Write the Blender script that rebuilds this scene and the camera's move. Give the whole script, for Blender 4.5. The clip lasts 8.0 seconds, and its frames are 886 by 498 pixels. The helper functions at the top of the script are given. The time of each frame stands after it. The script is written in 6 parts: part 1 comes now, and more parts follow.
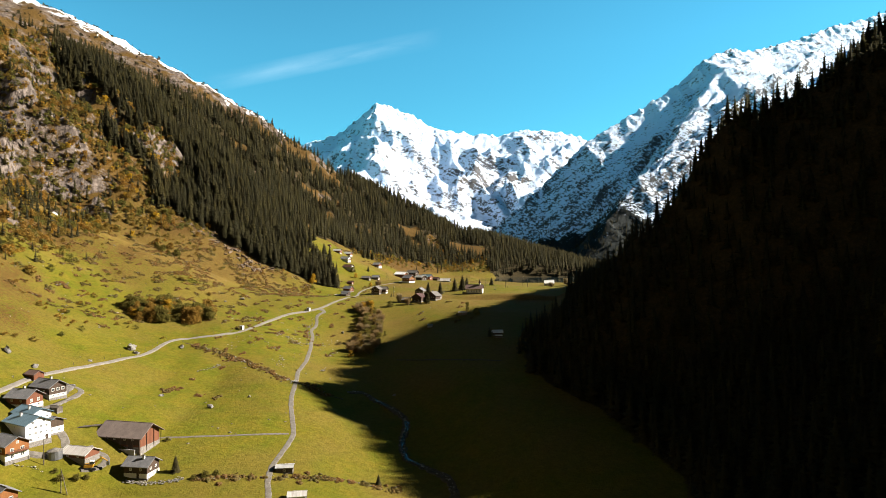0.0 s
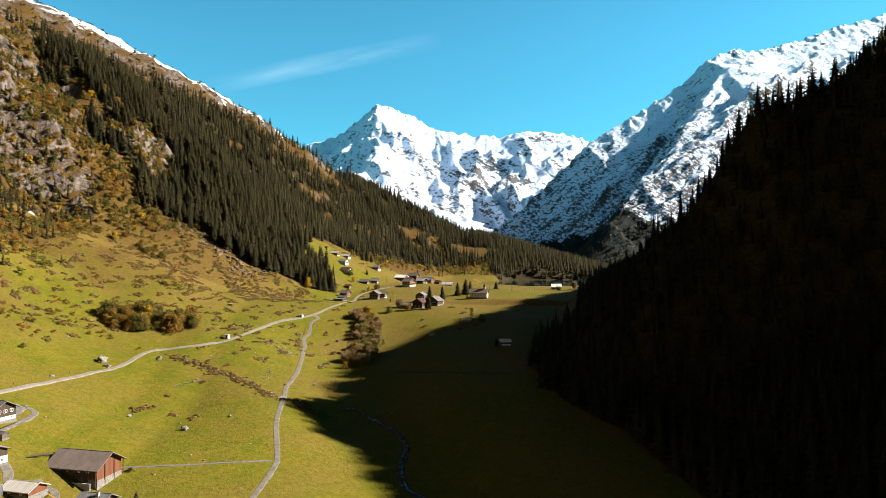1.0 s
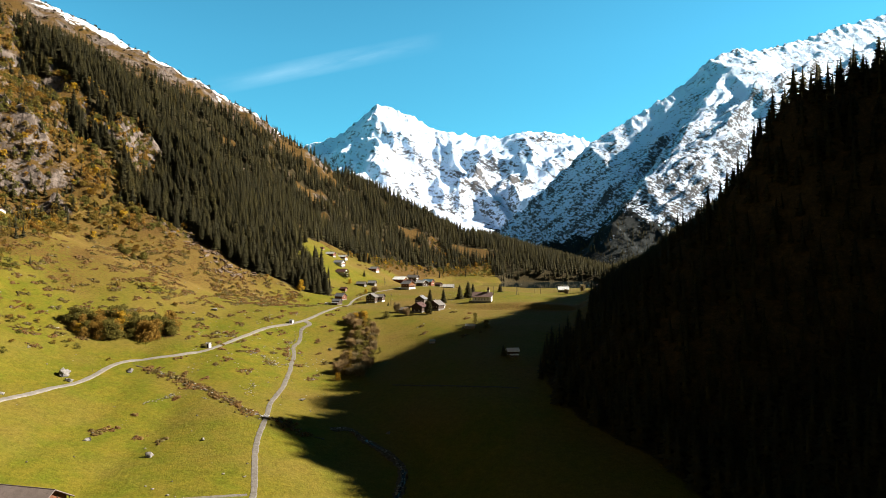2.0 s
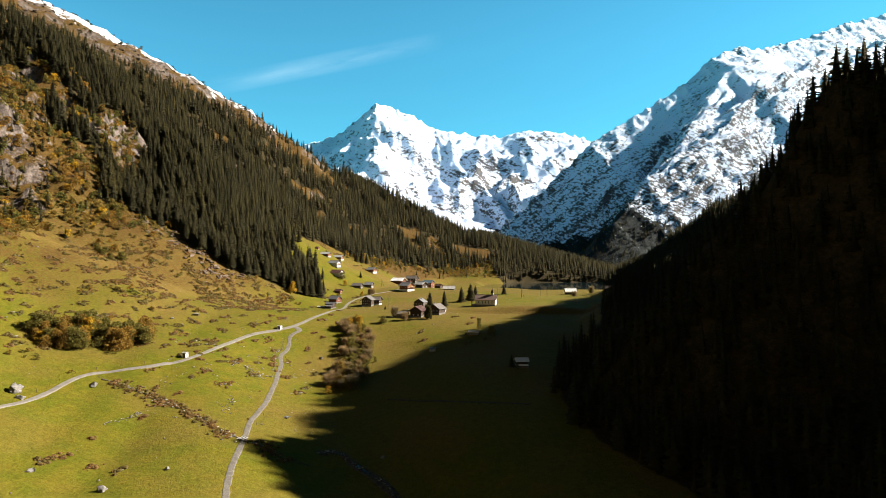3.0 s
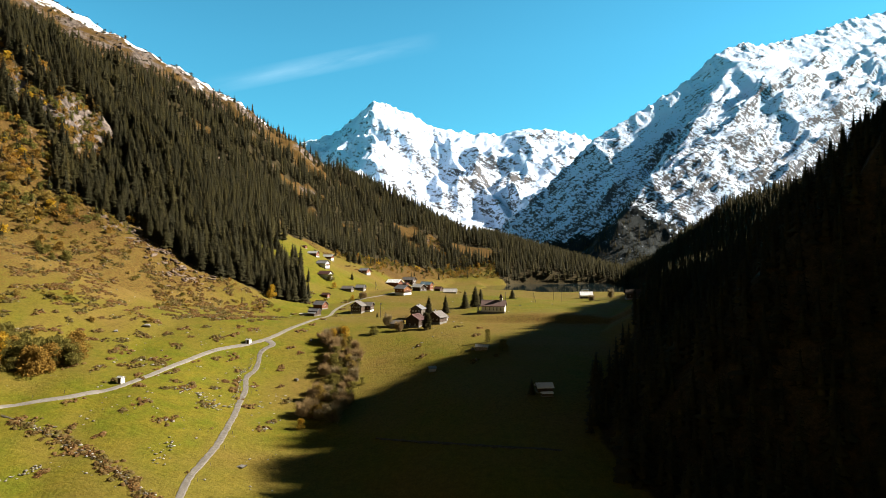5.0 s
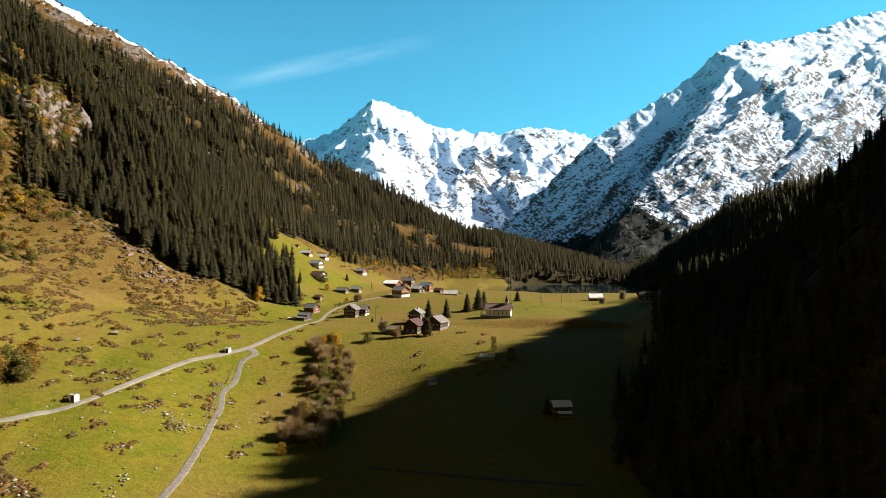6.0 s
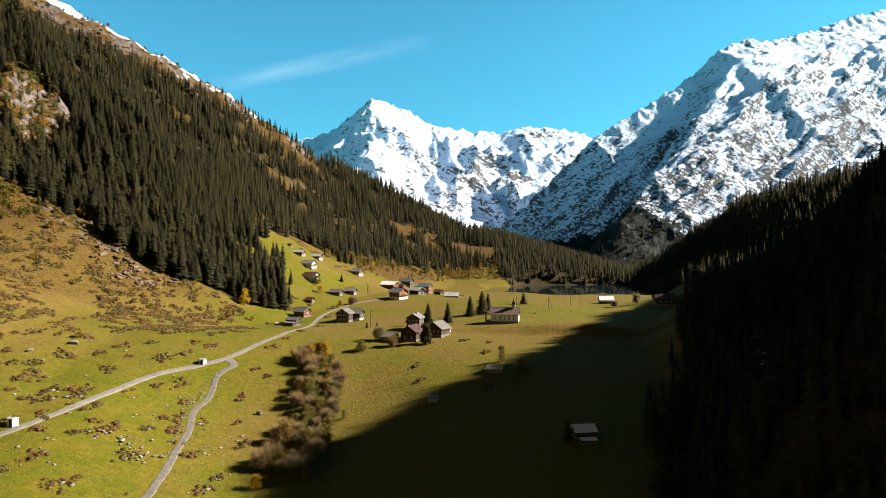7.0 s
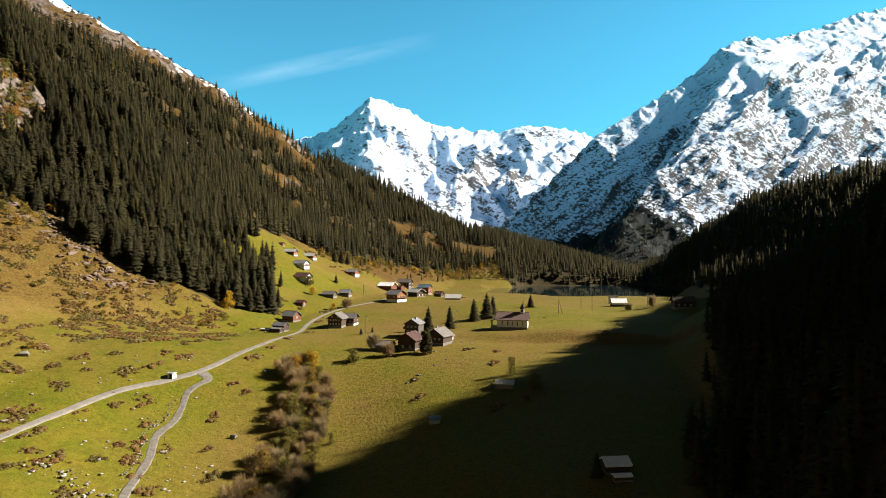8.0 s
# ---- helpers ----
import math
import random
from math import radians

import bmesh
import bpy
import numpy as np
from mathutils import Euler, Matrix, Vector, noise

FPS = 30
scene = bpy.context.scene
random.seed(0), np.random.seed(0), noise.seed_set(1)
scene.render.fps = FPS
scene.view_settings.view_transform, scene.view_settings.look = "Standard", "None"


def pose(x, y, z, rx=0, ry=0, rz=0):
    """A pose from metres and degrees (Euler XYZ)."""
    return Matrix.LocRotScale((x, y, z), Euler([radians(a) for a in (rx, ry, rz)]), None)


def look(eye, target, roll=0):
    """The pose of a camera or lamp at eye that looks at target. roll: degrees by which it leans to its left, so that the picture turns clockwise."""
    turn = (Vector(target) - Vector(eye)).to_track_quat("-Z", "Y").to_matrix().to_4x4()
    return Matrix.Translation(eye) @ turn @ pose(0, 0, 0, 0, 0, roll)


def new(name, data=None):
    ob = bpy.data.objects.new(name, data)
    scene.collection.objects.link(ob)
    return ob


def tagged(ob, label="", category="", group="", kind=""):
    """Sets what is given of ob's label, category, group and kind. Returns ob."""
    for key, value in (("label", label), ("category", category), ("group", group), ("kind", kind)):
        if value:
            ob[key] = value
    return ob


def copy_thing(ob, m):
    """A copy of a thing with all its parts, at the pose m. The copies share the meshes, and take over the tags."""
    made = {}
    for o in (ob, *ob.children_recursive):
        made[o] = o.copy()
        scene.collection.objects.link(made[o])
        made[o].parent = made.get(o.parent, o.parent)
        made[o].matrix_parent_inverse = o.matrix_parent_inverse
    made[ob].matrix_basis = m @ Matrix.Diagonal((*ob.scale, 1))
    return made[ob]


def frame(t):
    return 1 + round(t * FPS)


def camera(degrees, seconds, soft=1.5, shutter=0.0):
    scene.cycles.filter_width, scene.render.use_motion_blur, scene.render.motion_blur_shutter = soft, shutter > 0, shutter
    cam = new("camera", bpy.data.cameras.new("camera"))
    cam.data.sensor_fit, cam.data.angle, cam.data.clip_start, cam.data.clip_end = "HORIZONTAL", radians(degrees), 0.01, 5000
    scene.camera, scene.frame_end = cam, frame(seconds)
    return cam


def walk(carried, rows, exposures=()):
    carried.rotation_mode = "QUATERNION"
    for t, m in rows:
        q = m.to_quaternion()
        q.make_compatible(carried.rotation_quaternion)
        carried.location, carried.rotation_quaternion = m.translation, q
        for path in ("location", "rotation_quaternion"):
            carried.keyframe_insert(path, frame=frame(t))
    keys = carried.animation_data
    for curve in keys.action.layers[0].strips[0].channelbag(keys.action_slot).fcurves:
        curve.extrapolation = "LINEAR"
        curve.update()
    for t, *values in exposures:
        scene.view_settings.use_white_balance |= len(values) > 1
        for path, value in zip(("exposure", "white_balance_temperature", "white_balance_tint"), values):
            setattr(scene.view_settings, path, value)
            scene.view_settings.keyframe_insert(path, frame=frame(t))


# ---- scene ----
cam = camera(72.0, 8.0, soft=0.65)
METRES, EYE, TILT, LEAN, TURN = 250.0, 75.0, 0.5, 0.0, 0.0
ROWS = [
    (0.0, 0.00000, 0.0000, 0.00000, 0.000, 0.000, 0.00),
    (0.5, -0.00248, 0.0627, -0.00000, 0.052, 0.118, -0.00),
    (1.0, -0.00490, 0.1270, -0.00033, 0.085, 0.202, 0.00),
    (1.5, -0.00673, 0.1913, -0.00046, 0.104, 0.255, -0.01),
    (3.0, -0.01286, 0.3824, -0.00183, 0.052, 0.313, -0.01),
    (3.5, -0.01476, 0.4455, -0.00248, 0.020, 0.320, 0.01),
    (4.0, -0.01646, 0.5081, -0.00307, -0.013, 0.313, 0.03),
    (4.5, -0.01809, 0.5696, -0.00327, -0.052, 0.294, 0.02),
    (6.0, -0.02397, 0.7555, -0.00555, -0.196, 0.261, 0.00),
    (6.5, -0.02619, 0.8175, -0.00620, -0.242, 0.261, -0.02),
    (7.0, -0.02788, 0.8788, -0.00718, -0.274, 0.261, -0.03),
    (7.5, -0.03030, 0.9397, -0.00790, -0.320, 0.255, -0.05),
    (8.0, -0.03233, 0.9986, -0.00869, -0.353, 0.248, -0.04),
]
walk(cam, [(t, pose(0, 0, EYE, TILT, LEAN, TURN) @ pose(METRES * x, METRES * y, METRES * z, 90 + pitch, roll, yaw)) for t, x, y, z, yaw, pitch, roll in ROWS])

# ---- world, sun and exposure ----
SUN_UP, SUN_TURN = 32.3, 8.7      # degrees above the horizon; degrees from +x towards +y
scene.view_settings.exposure = 1.83
SUN_WAY = Vector((math.cos(radians(SUN_UP)) * math.cos(radians(SUN_TURN)), math.cos(radians(SUN_UP)) * math.sin(radians(SUN_TURN)), math.sin(radians(SUN_UP))))

world = bpy.data.worlds.new("world")
scene.world = world
world.use_nodes = True
wt = world.node_tree
wt.nodes.clear()


def wnode(kind, **vals):
    n = wt.nodes.new(kind)
    for k, v in vals.items():
        n.inputs[k].default_value = v
    return n


sky = wt.nodes.new("ShaderNodeTexSky")
sky.sky_type = "NISHITA"
sky.sun_disc = False
sky.sun_elevation, sky.sun_rotation = radians(SUN_UP), radians(90 - SUN_TURN)
sky.altitude, sky.air_density, sky.dust_density, sky.ozone_density = 1500, 0.9, 0.0, 1.5
grade = wt.nodes.new("ShaderNodeMix")
grade.data_type, grade.blend_type = "RGBA", "MULTIPLY"
grade.inputs["Factor"].default_value = 1.0
grade.inputs[7].default_value = (0.36, 1.13, 1.04, 1)
wt.links.new(sky.outputs[0], grade.inputs[6])
back = wnode("ShaderNodeBackground", Strength=0.0565)
# a thin wisp of high cloud over the far peak
geo = wt.nodes.new("ShaderNodeTexCoord")
sep = wt.nodes.new("ShaderNodeSeparateXYZ")
wt.links.new(geo.outputs["Generated"], sep.inputs[0])


def wmath(op, a, b=None, c=None, clamp=False):
    n = wt.nodes.new("ShaderNodeMath")
    n.operation, n.use_clamp = op, clamp
    for i, v in enumerate((a, b, c)):
        if v is None:
            continue
        if isinstance(v, (int, float)):
            n.inputs[i].default_value = v
        else:
            wt.links.new(v, n.inputs[i])
    return n.outputs[0]


az = wmath("DIVIDE", sep.outputs[0], wmath("MAXIMUM", sep.outputs[1], 0.05))
el = wmath("DIVIDE", sep.outputs[2], wmath("MAXIMUM", sep.outputs[1], 0.05))
uv = wt.nodes.new("ShaderNodeCombineXYZ")
wt.links.new(wmath("MULTIPLY", az, 5.0), uv.inputs[0])
wt.links.new(wmath("ADD", wmath("MULTIPLY", el, 26.0), wmath("MULTIPLY", az, -5.0)), uv.inputs[1])
wisp = wnode("ShaderNodeTexNoise", Scale=1.1, Detail=7.0, Roughness=0.55)
wt.links.new(uv.outputs[0], wisp.inputs["Vector"])
# the wisp lies along a slanting line, thickest at its middle
off = wmath("SUBTRACT", el, wmath("ADD", wmath("MULTIPLY", az, 0.20), 0.358))
band = wmath("SUBTRACT", 1.0, wmath("POWER", wmath("MINIMUM", wmath("ABSOLUTE", wmath("DIVIDE", off, 0.019)), 1.0), 1.4), clamp=True)
ends = wmath("SUBTRACT", 1.0, wmath("POWER", wmath("MINIMUM", wmath("ABSOLUTE", wmath("DIVIDE", wmath("ADD", az, 0.2), 0.2)), 1.0), 2.0), clamp=True)
thin = wmath("MULTIPLY", wmath("MULTIPLY", band, ends), wmath("SUBTRACT", wmath("MULTIPLY", wisp.outputs[0], 2.4), 0.75, clamp=True), clamp=True)
cloud = wt.nodes.new("ShaderNodeMix")
cloud.data_type = "RGBA"
cloud.inputs[7].default_value = (8.0, 9.5, 10.0, 1)
wt.links.new(wmath("MULTIPLY", thin, 0.15), cloud.inputs["Factor"])
# sky dimmed towards the zenith, mostly above the view, to deepen the shade
zenith_dim = wt.nodes.new("ShaderNodeMapRange")
zenith_dim.interpolation_type = "SMOOTHSTEP"
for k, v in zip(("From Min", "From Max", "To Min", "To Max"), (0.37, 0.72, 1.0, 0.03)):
    zenith_dim.inputs[k].default_value = v
wt.links.new(sep.outputs[2], zenith_dim.inputs[0])
low = wt.nodes.new("ShaderNodeMapRange")
for k, v in zip(("From Min", "From Max", "To Min", "To Max"), (0.0, 0.32, 0.78, 1.04)):
    low.inputs[k].default_value = v
wt.links.new(sep.outputs[2], low.inputs[0])
dimmed_sky = wt.nodes.new("ShaderNodeVectorMath")
dimmed_sky.operation = "SCALE"
wt.links.new(grade.outputs[2], dimmed_sky.inputs[0])
wt.links.new(wmath("MULTIPLY", zenith_dim.outputs[0], low.outputs[0]), dimmed_sky.inputs["Scale"])
wt.links.new(dimmed_sky.outputs[0], cloud.inputs[6])
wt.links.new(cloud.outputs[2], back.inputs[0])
wout = wt.nodes.new("ShaderNodeOutputWorld")
wt.links.new(back.outputs[0], wout.inputs[0])

sun = new("sun", bpy.data.lights.new("sun", "SUN"))
sun.data.energy, sun.data.angle, sun.data.color = 5.0, radians(0.53), (1.0, 0.91, 0.78)
sun.matrix_world = look((SUN_WAY * 900)[:], (0, 0, 0))


# ---- materials ----
def nodes_of(name):
    m = bpy.data.materials.new(name)
    m.use_nodes = True
    nt = m.node_tree
    bsdf = nt.nodes["Principled BSDF"]
    return m, nt, bsdf


def n_noise(nt, vec, scale, detail=4.0, rough=0.55):
    n = nt.nodes.new("ShaderNodeTexNoise")
    n.inputs["Scale"].default_value, n.inputs["Detail"].default_value, n.inputs["Roughness"].default_value = scale, detail, rough
    nt.links.new(vec, n.inputs["Vector"])
    return n.outputs[0]


def n_math(nt, op, a, b=None, clamp=False):
    n = nt.nodes.new("ShaderNodeMath")
    n.operation, n.use_clamp = op, clamp
    for i, v in enumerate((a, b)):
        if v is None:
            continue
        if isinstance(v, (int, float)):
            n.inputs[i].default_value = v
        else:
            nt.links.new(v, n.inputs[i])
    return n.outputs[0]


def n_range(nt, v, a, b, lo=0.0, hi=1.0):
    n = nt.nodes.new("ShaderNodeMapRange")
    for k, w in zip(("From Min", "From Max", "To Min", "To Max"), (a, b, lo, hi)):
        n.inputs[k].default_value = w
    nt.links.new(v, n.inputs[0])
    return n.outputs[0]


def n_mix(nt, fac, a, b, blend="MIX"):
    n = nt.nodes.new("ShaderNodeMix")
    n.data_type, n.blend_type = "RGBA", blend
    for i, v in ((0, fac), (6, a), (7, b)):
        if isinstance(v, (int, float)):
            n.inputs[i].default_value = v
        elif isinstance(v, tuple):
            n.inputs[i].default_value = (*v, 1)
        else:
            nt.links.new(v, n.inputs[i])
    return n.outputs[2]


def n_bump(nt, bsdf, heightv, strength, dist):
    n = nt.nodes.new("ShaderNodeBump")
    n.inputs["Strength"].default_value, n.inputs["Distance"].default_value = strength, dist
    nt.links.new(heightv, n.inputs["Height"])
    nt.links.new(n.outputs[0], bsdf.inputs["Normal"])


def n_coord(nt, which="Object"):
    return nt.nodes.new("ShaderNodeTexCoord").outputs[which]


def n_attr(nt, name):
    n = nt.nodes.new("ShaderNodeAttribute")
    n.attribute_name = name
    return n


def surface(name, a, b, size=1.0, c=None, fine=0.1, rough=0.8, bump=0.3, depth=0.02, metal=0.0, vary=0.25, stretch=(1, 1, 1), spec=0.3):
    """A worn surface: colours a and b in patches of about size metres, grain of about fine metres, and stains of colour c."""
    m, nt, bsdf = nodes_of(name)
    mp = nt.nodes.new("ShaderNodeMapping")
    mp.inputs["Scale"].default_value = stretch
    nt.links.new(n_coord(nt), mp.inputs[0])
    vec = mp.outputs[0]
    big = n_noise(nt, vec, 1 / size, 3)
    grain = n_noise(nt, vec, 1 / fine, 5, 0.65)
    col = n_mix(nt, n_range(nt, big, 0.35, 0.65), a, b)
    if c:
        col = n_mix(nt, n_range(nt, n_noise(nt, vec, 1.7 / size, 6, 0.7), 0.55, 0.75), col, c)
    info = nt.nodes.new("ShaderNodeObjectInfo").outputs["Random"]
    shade = n_math(nt, "MULTIPLY", n_range(nt, grain, 0.25, 0.75, 0.8 * (1 - vary), 0.8 * (1 + vary)), n_range(nt, info, 0, 1, 1 - vary * 0.5, 1 + vary * 0.5))
    comb = nt.nodes.new("ShaderNodeCombineColor")
    for i in range(3):
        nt.links.new(shade, comb.inputs[i])
    col = n_mix(nt, 1.0, col, comb.outputs[0], "MULTIPLY")
    nt.links.new(col, bsdf.inputs["Base Color"])
    nt.links.new(n_range(nt, grain, 0.2, 0.8, max(rough - 0.1, 0.05), min(rough + 0.1, 1)), bsdf.inputs["Roughness"])
    bsdf.inputs["Metallic"].default_value = metal
    bsdf.inputs["Specular IOR Level"].default_value = spec
    if bump:
        n_bump(nt, bsdf, grain, bump, depth)
    return m


def land_material():
    """Grass, heath, rock, bare soil and snow, by what grows where (the cover attribute)."""
    m, nt, bsdf = nodes_of("land")
    vec = n_coord(nt)
    cover = n_attr(nt, "cover")
    sepc = nt.nodes.new("ShaderNodeSeparateColor")
    nt.links.new(cover.outputs["Color"], sepc.inputs[0])
    lush, heath, rock = sepc.outputs
    snow = cover.outputs["Alpha"]
    n40, n9 = n_noise(nt, vec, 1 / 40, 4), n_noise(nt, vec, 1 / 9, 5, 0.6)
    n2, nf = n_noise(nt, vec, 1 / 2.2, 6, 0.7), n_noise(nt, vec, 1.6, 5, 0.75)
    tuft = n_noise(nt, vec, 1 / 0.9, 3, 0.6)
    dry = n_mix(nt, n_range(nt, n9, 0.35, 0.65), (0.143, 0.094, 0.0240), (0.116, 0.081, 0.0200))
    green = n_mix(nt, n_range(nt, n9, 0.35, 0.68), (0.080, 0.0855, 0.0072), (0.119, 0.0965, 0.0110))
    grass = n_mix(nt, n_math(nt, "MULTIPLY", n_math(nt, "ADD", lush, n_range(nt, n40, 0.3, 0.7, -0.5, 0.5)), 1.0, True), dry, green)
    brown = n_mix(nt, n_range(nt, n2, 0.35, 0.65), (0.0582, 0.0326, 0.0116), (0.0961, 0.0571, 0.0139))
    hm = n_range(nt, n_math(nt, "ADD", heath, n_math(nt, "MULTIPLY", n_math(nt, "SUBTRACT", n2, 0.5), 1.5)), 0.42, 0.62)
    col = n_mix(nt, hm, grass, brown)
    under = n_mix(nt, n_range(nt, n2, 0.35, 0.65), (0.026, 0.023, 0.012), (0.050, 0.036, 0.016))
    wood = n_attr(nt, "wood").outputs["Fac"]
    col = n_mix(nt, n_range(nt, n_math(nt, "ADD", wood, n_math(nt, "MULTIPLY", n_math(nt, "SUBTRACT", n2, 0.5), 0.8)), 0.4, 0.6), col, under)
    mp = nt.nodes.new("ShaderNodeMapping")
    mp.inputs["Scale"].default_value, mp.inputs["Rotation"].default_value = (1, 1, 0.35), (0.5, 0.4, 0)
    nt.links.new(vec, mp.inputs[0])
    crack = n_noise(nt, mp.outputs[0], 1 / 5.0, 12, 0.78)
    stone = n_mix(nt, n_range(nt, n9, 0.35, 0.65), (0.110, 0.086, 0.073), (0.205, 0.168, 0.146))
    stone = n_mix(nt, n_range(nt, crack, 0.45, 0.57), stone, (0.040, 0.032, 0.027))
    rm = n_range(nt, n_math(nt, "ADD", rock, n_math(nt, "MULTIPLY", n_math(nt, "SUBTRACT", n2, 0.5), 1.1)), 0.45, 0.58)
    col = n_mix(nt, rm, col, stone)
    sm = n_range(nt, n_math(nt, "ADD", snow, n_math(nt, "MULTIPLY", n_math(nt, "SUBTRACT", n9, 0.5), 1.6)), 0.45, 0.55)
    col = n_mix(nt, sm, col, (0.74, 0.76, 0.79))
    grain = nt.nodes.new("ShaderNodeCombineColor")
    g = n_math(nt, "MULTIPLY", n_range(nt, nf, 0.25, 0.75, 0.66, 1.12), n_range(nt, n2, 0.3, 0.7, 0.78, 1.22))
    # rank grass in tussocks where the meadow is poor
    rank = n_math(nt, "MULTIPLY", n_range(nt, tuft, 0.5, 0.68), n_range(nt, heath, 0.15, 0.5, 0.1, 0.55))
    g = n_math(nt, "MULTIPLY", g, n_math(nt, "SUBTRACT", 1.0, rank))
    for i in range(3):
        nt.links.new(g, grain.inputs[i])
    col = n_mix(nt, 1.0, col, grain.outputs[0], "MULTIPLY")
    nt.links.new(col, bsdf.inputs["Base Color"])
    bsdf.inputs["Roughness"].default_value = 0.95
    bsdf.inputs["Specular IOR Level"].default_value = 0.05
    n_bump(nt, bsdf, n_math(nt, "ADD", n_math(nt, "MULTIPLY", nf, 0.35), n_math(nt, "ADD", n2, n_math(nt, "MULTIPLY", tuft, 0.5))), 0.75, 0.55)
    return m


def alp_material(name, dip, long, streak, speckle):
    """High mountain: snow, broken by rock that lies in beds dipping by the given angle, and a wooded foot."""
    m, nt, bsdf = nodes_of(name)
    vec = n_coord(nt)
    cover = n_attr(nt, "cover")
    sepc = nt.nodes.new("ShaderNodeSeparateColor")
    nt.links.new(cover.outputs["Color"], sepc.inputs[0])
    bare, wood, fine = sepc.outputs

    def beds(angle, stretch, size, detail, rough):
        mp = nt.nodes.new("ShaderNodeMapping")
        mp.vector_type = "TEXTURE"
        mp.inputs["Scale"].default_value = (stretch, 1.6, 1.0)
        mp.inputs["Rotation"].default_value = (0, radians(angle), 0)
        nt.links.new(vec, mp.inputs[0])
        return n_math(nt, "SUBTRACT", n_noise(nt, mp.outputs[0], 1 / size, detail, rough), 0.5)

    a, b = beds(dip, long, streak, 6, 0.66), beds(dip, long * 0.55, streak * 0.28, 6, 0.72)
    c = beds(-dip * 0.8, 2.6, speckle, 5, 0.75)
    tint = n_noise(nt, vec, 1 / 60, 4)
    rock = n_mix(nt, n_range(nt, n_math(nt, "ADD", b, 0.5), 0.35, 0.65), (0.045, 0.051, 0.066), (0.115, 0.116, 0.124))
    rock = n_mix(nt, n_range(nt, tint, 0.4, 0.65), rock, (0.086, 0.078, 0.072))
    f = n_math(nt, "ADD", bare, n_math(nt, "MULTIPLY", a, 1.3))
    f = n_math(nt, "ADD", f, n_math(nt, "MULTIPLY", b, 1.7))
    f = n_math(nt, "ADD", f, n_math(nt, "MULTIPLY", n_math(nt, "MULTIPLY", c, fine), 3.2))
    # the snow's blue carries the sky light of its shaded slopes
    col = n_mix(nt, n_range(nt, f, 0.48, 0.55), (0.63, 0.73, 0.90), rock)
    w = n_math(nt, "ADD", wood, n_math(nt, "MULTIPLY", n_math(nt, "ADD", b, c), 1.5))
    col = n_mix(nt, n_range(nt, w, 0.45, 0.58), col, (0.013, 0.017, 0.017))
    nt.links.new(col, bsdf.inputs["Base Color"])
    bsdf.inputs["Roughness"].default_value = 0.85
    bsdf.inputs["Specular IOR Level"].default_value = 0.1
    n_bump(nt, bsdf, n_math(nt, "ADD", n_math(nt, "MULTIPLY", a, 0.6), n_math(nt, "ADD", b, n_math(nt, "MULTIPLY", c, 0.45))), 0.6, 16.0)
    return m


def leaf_material(name, a, b, c, size=3.0, thin=0.0):
    """Foliage: three tones, by plant and by clump."""
    m, nt, bsdf = nodes_of(name)
    tone = n_attr(nt, "tone").outputs["Fac"]
    vec = n_coord(nt)
    n = n_noise(nt, vec, 1 / size, 4, 0.7)
    col = n_mix(nt, n_range(nt, tone, 0.0, 0.75), a, b)
    col = n_mix(nt, n_range(nt, tone, 0.8, 1.0), col, c)
    shade = nt.nodes.new("ShaderNodeCombineColor")
    v = n_range(nt, n, 0.3, 0.7, 0.55, 1.03)
    for i in range(3):
        nt.links.new(v, shade.inputs[i])
    col = n_mix(nt, 1.0, col, shade.outputs[0], "MULTIPLY")
    nt.links.new(col, bsdf.inputs["Base Color"])
    bsdf.inputs["Roughness"].default_value = 0.85
    bsdf.inputs["Specular IOR Level"].default_value = 0.08
    if thin:
        tr = nt.nodes.new("ShaderNodeBsdfTranslucent")
        nt.links.new(col, tr.inputs[0])
        mix = nt.nodes.new("ShaderNodeMixShader")
        mix.inputs[0].default_value = thin
        nt.links.new(bsdf.outputs[0], mix.inputs[1])
        nt.links.new(tr.outputs[0], mix.inputs[2])
        nt.links.new(mix.outputs[0], nt.nodes["Material Output"].inputs[0])
    return m


def water_material():
    m, nt, bsdf = nodes_of("water")
    bsdf.inputs["Base Color"].default_value = (0.008, 0.016, 0.018, 1)
    bsdf.inputs["Roughness"].default_value = 0.06
    n_bump(nt, bsdf, n_noise(nt, n_coord(nt), 0.8, 3), 0.15, 0.05)
    return m


LAND, WATER = land_material(), water_material()
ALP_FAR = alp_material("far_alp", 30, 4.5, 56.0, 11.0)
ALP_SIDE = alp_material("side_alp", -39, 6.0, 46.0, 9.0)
NEEDLE = leaf_material("needles", (0.046, 0.043, 0.023), (0.074, 0.064, 0.025), (0.120, 0.090, 0.027), 4.0, 0.45)
# ---- the shape of the land ----
U = 1.25      # metres to one unit of the plan in which the valley is drawn
rng = np.random.default_rng(7)
PERM = np.concatenate([rng.permutation(256)] * 3)
GRADS = np.stack([np.cos(np.arange(16) * np.pi / 8), np.sin(np.arange(16) * np.pi / 8)], 1)


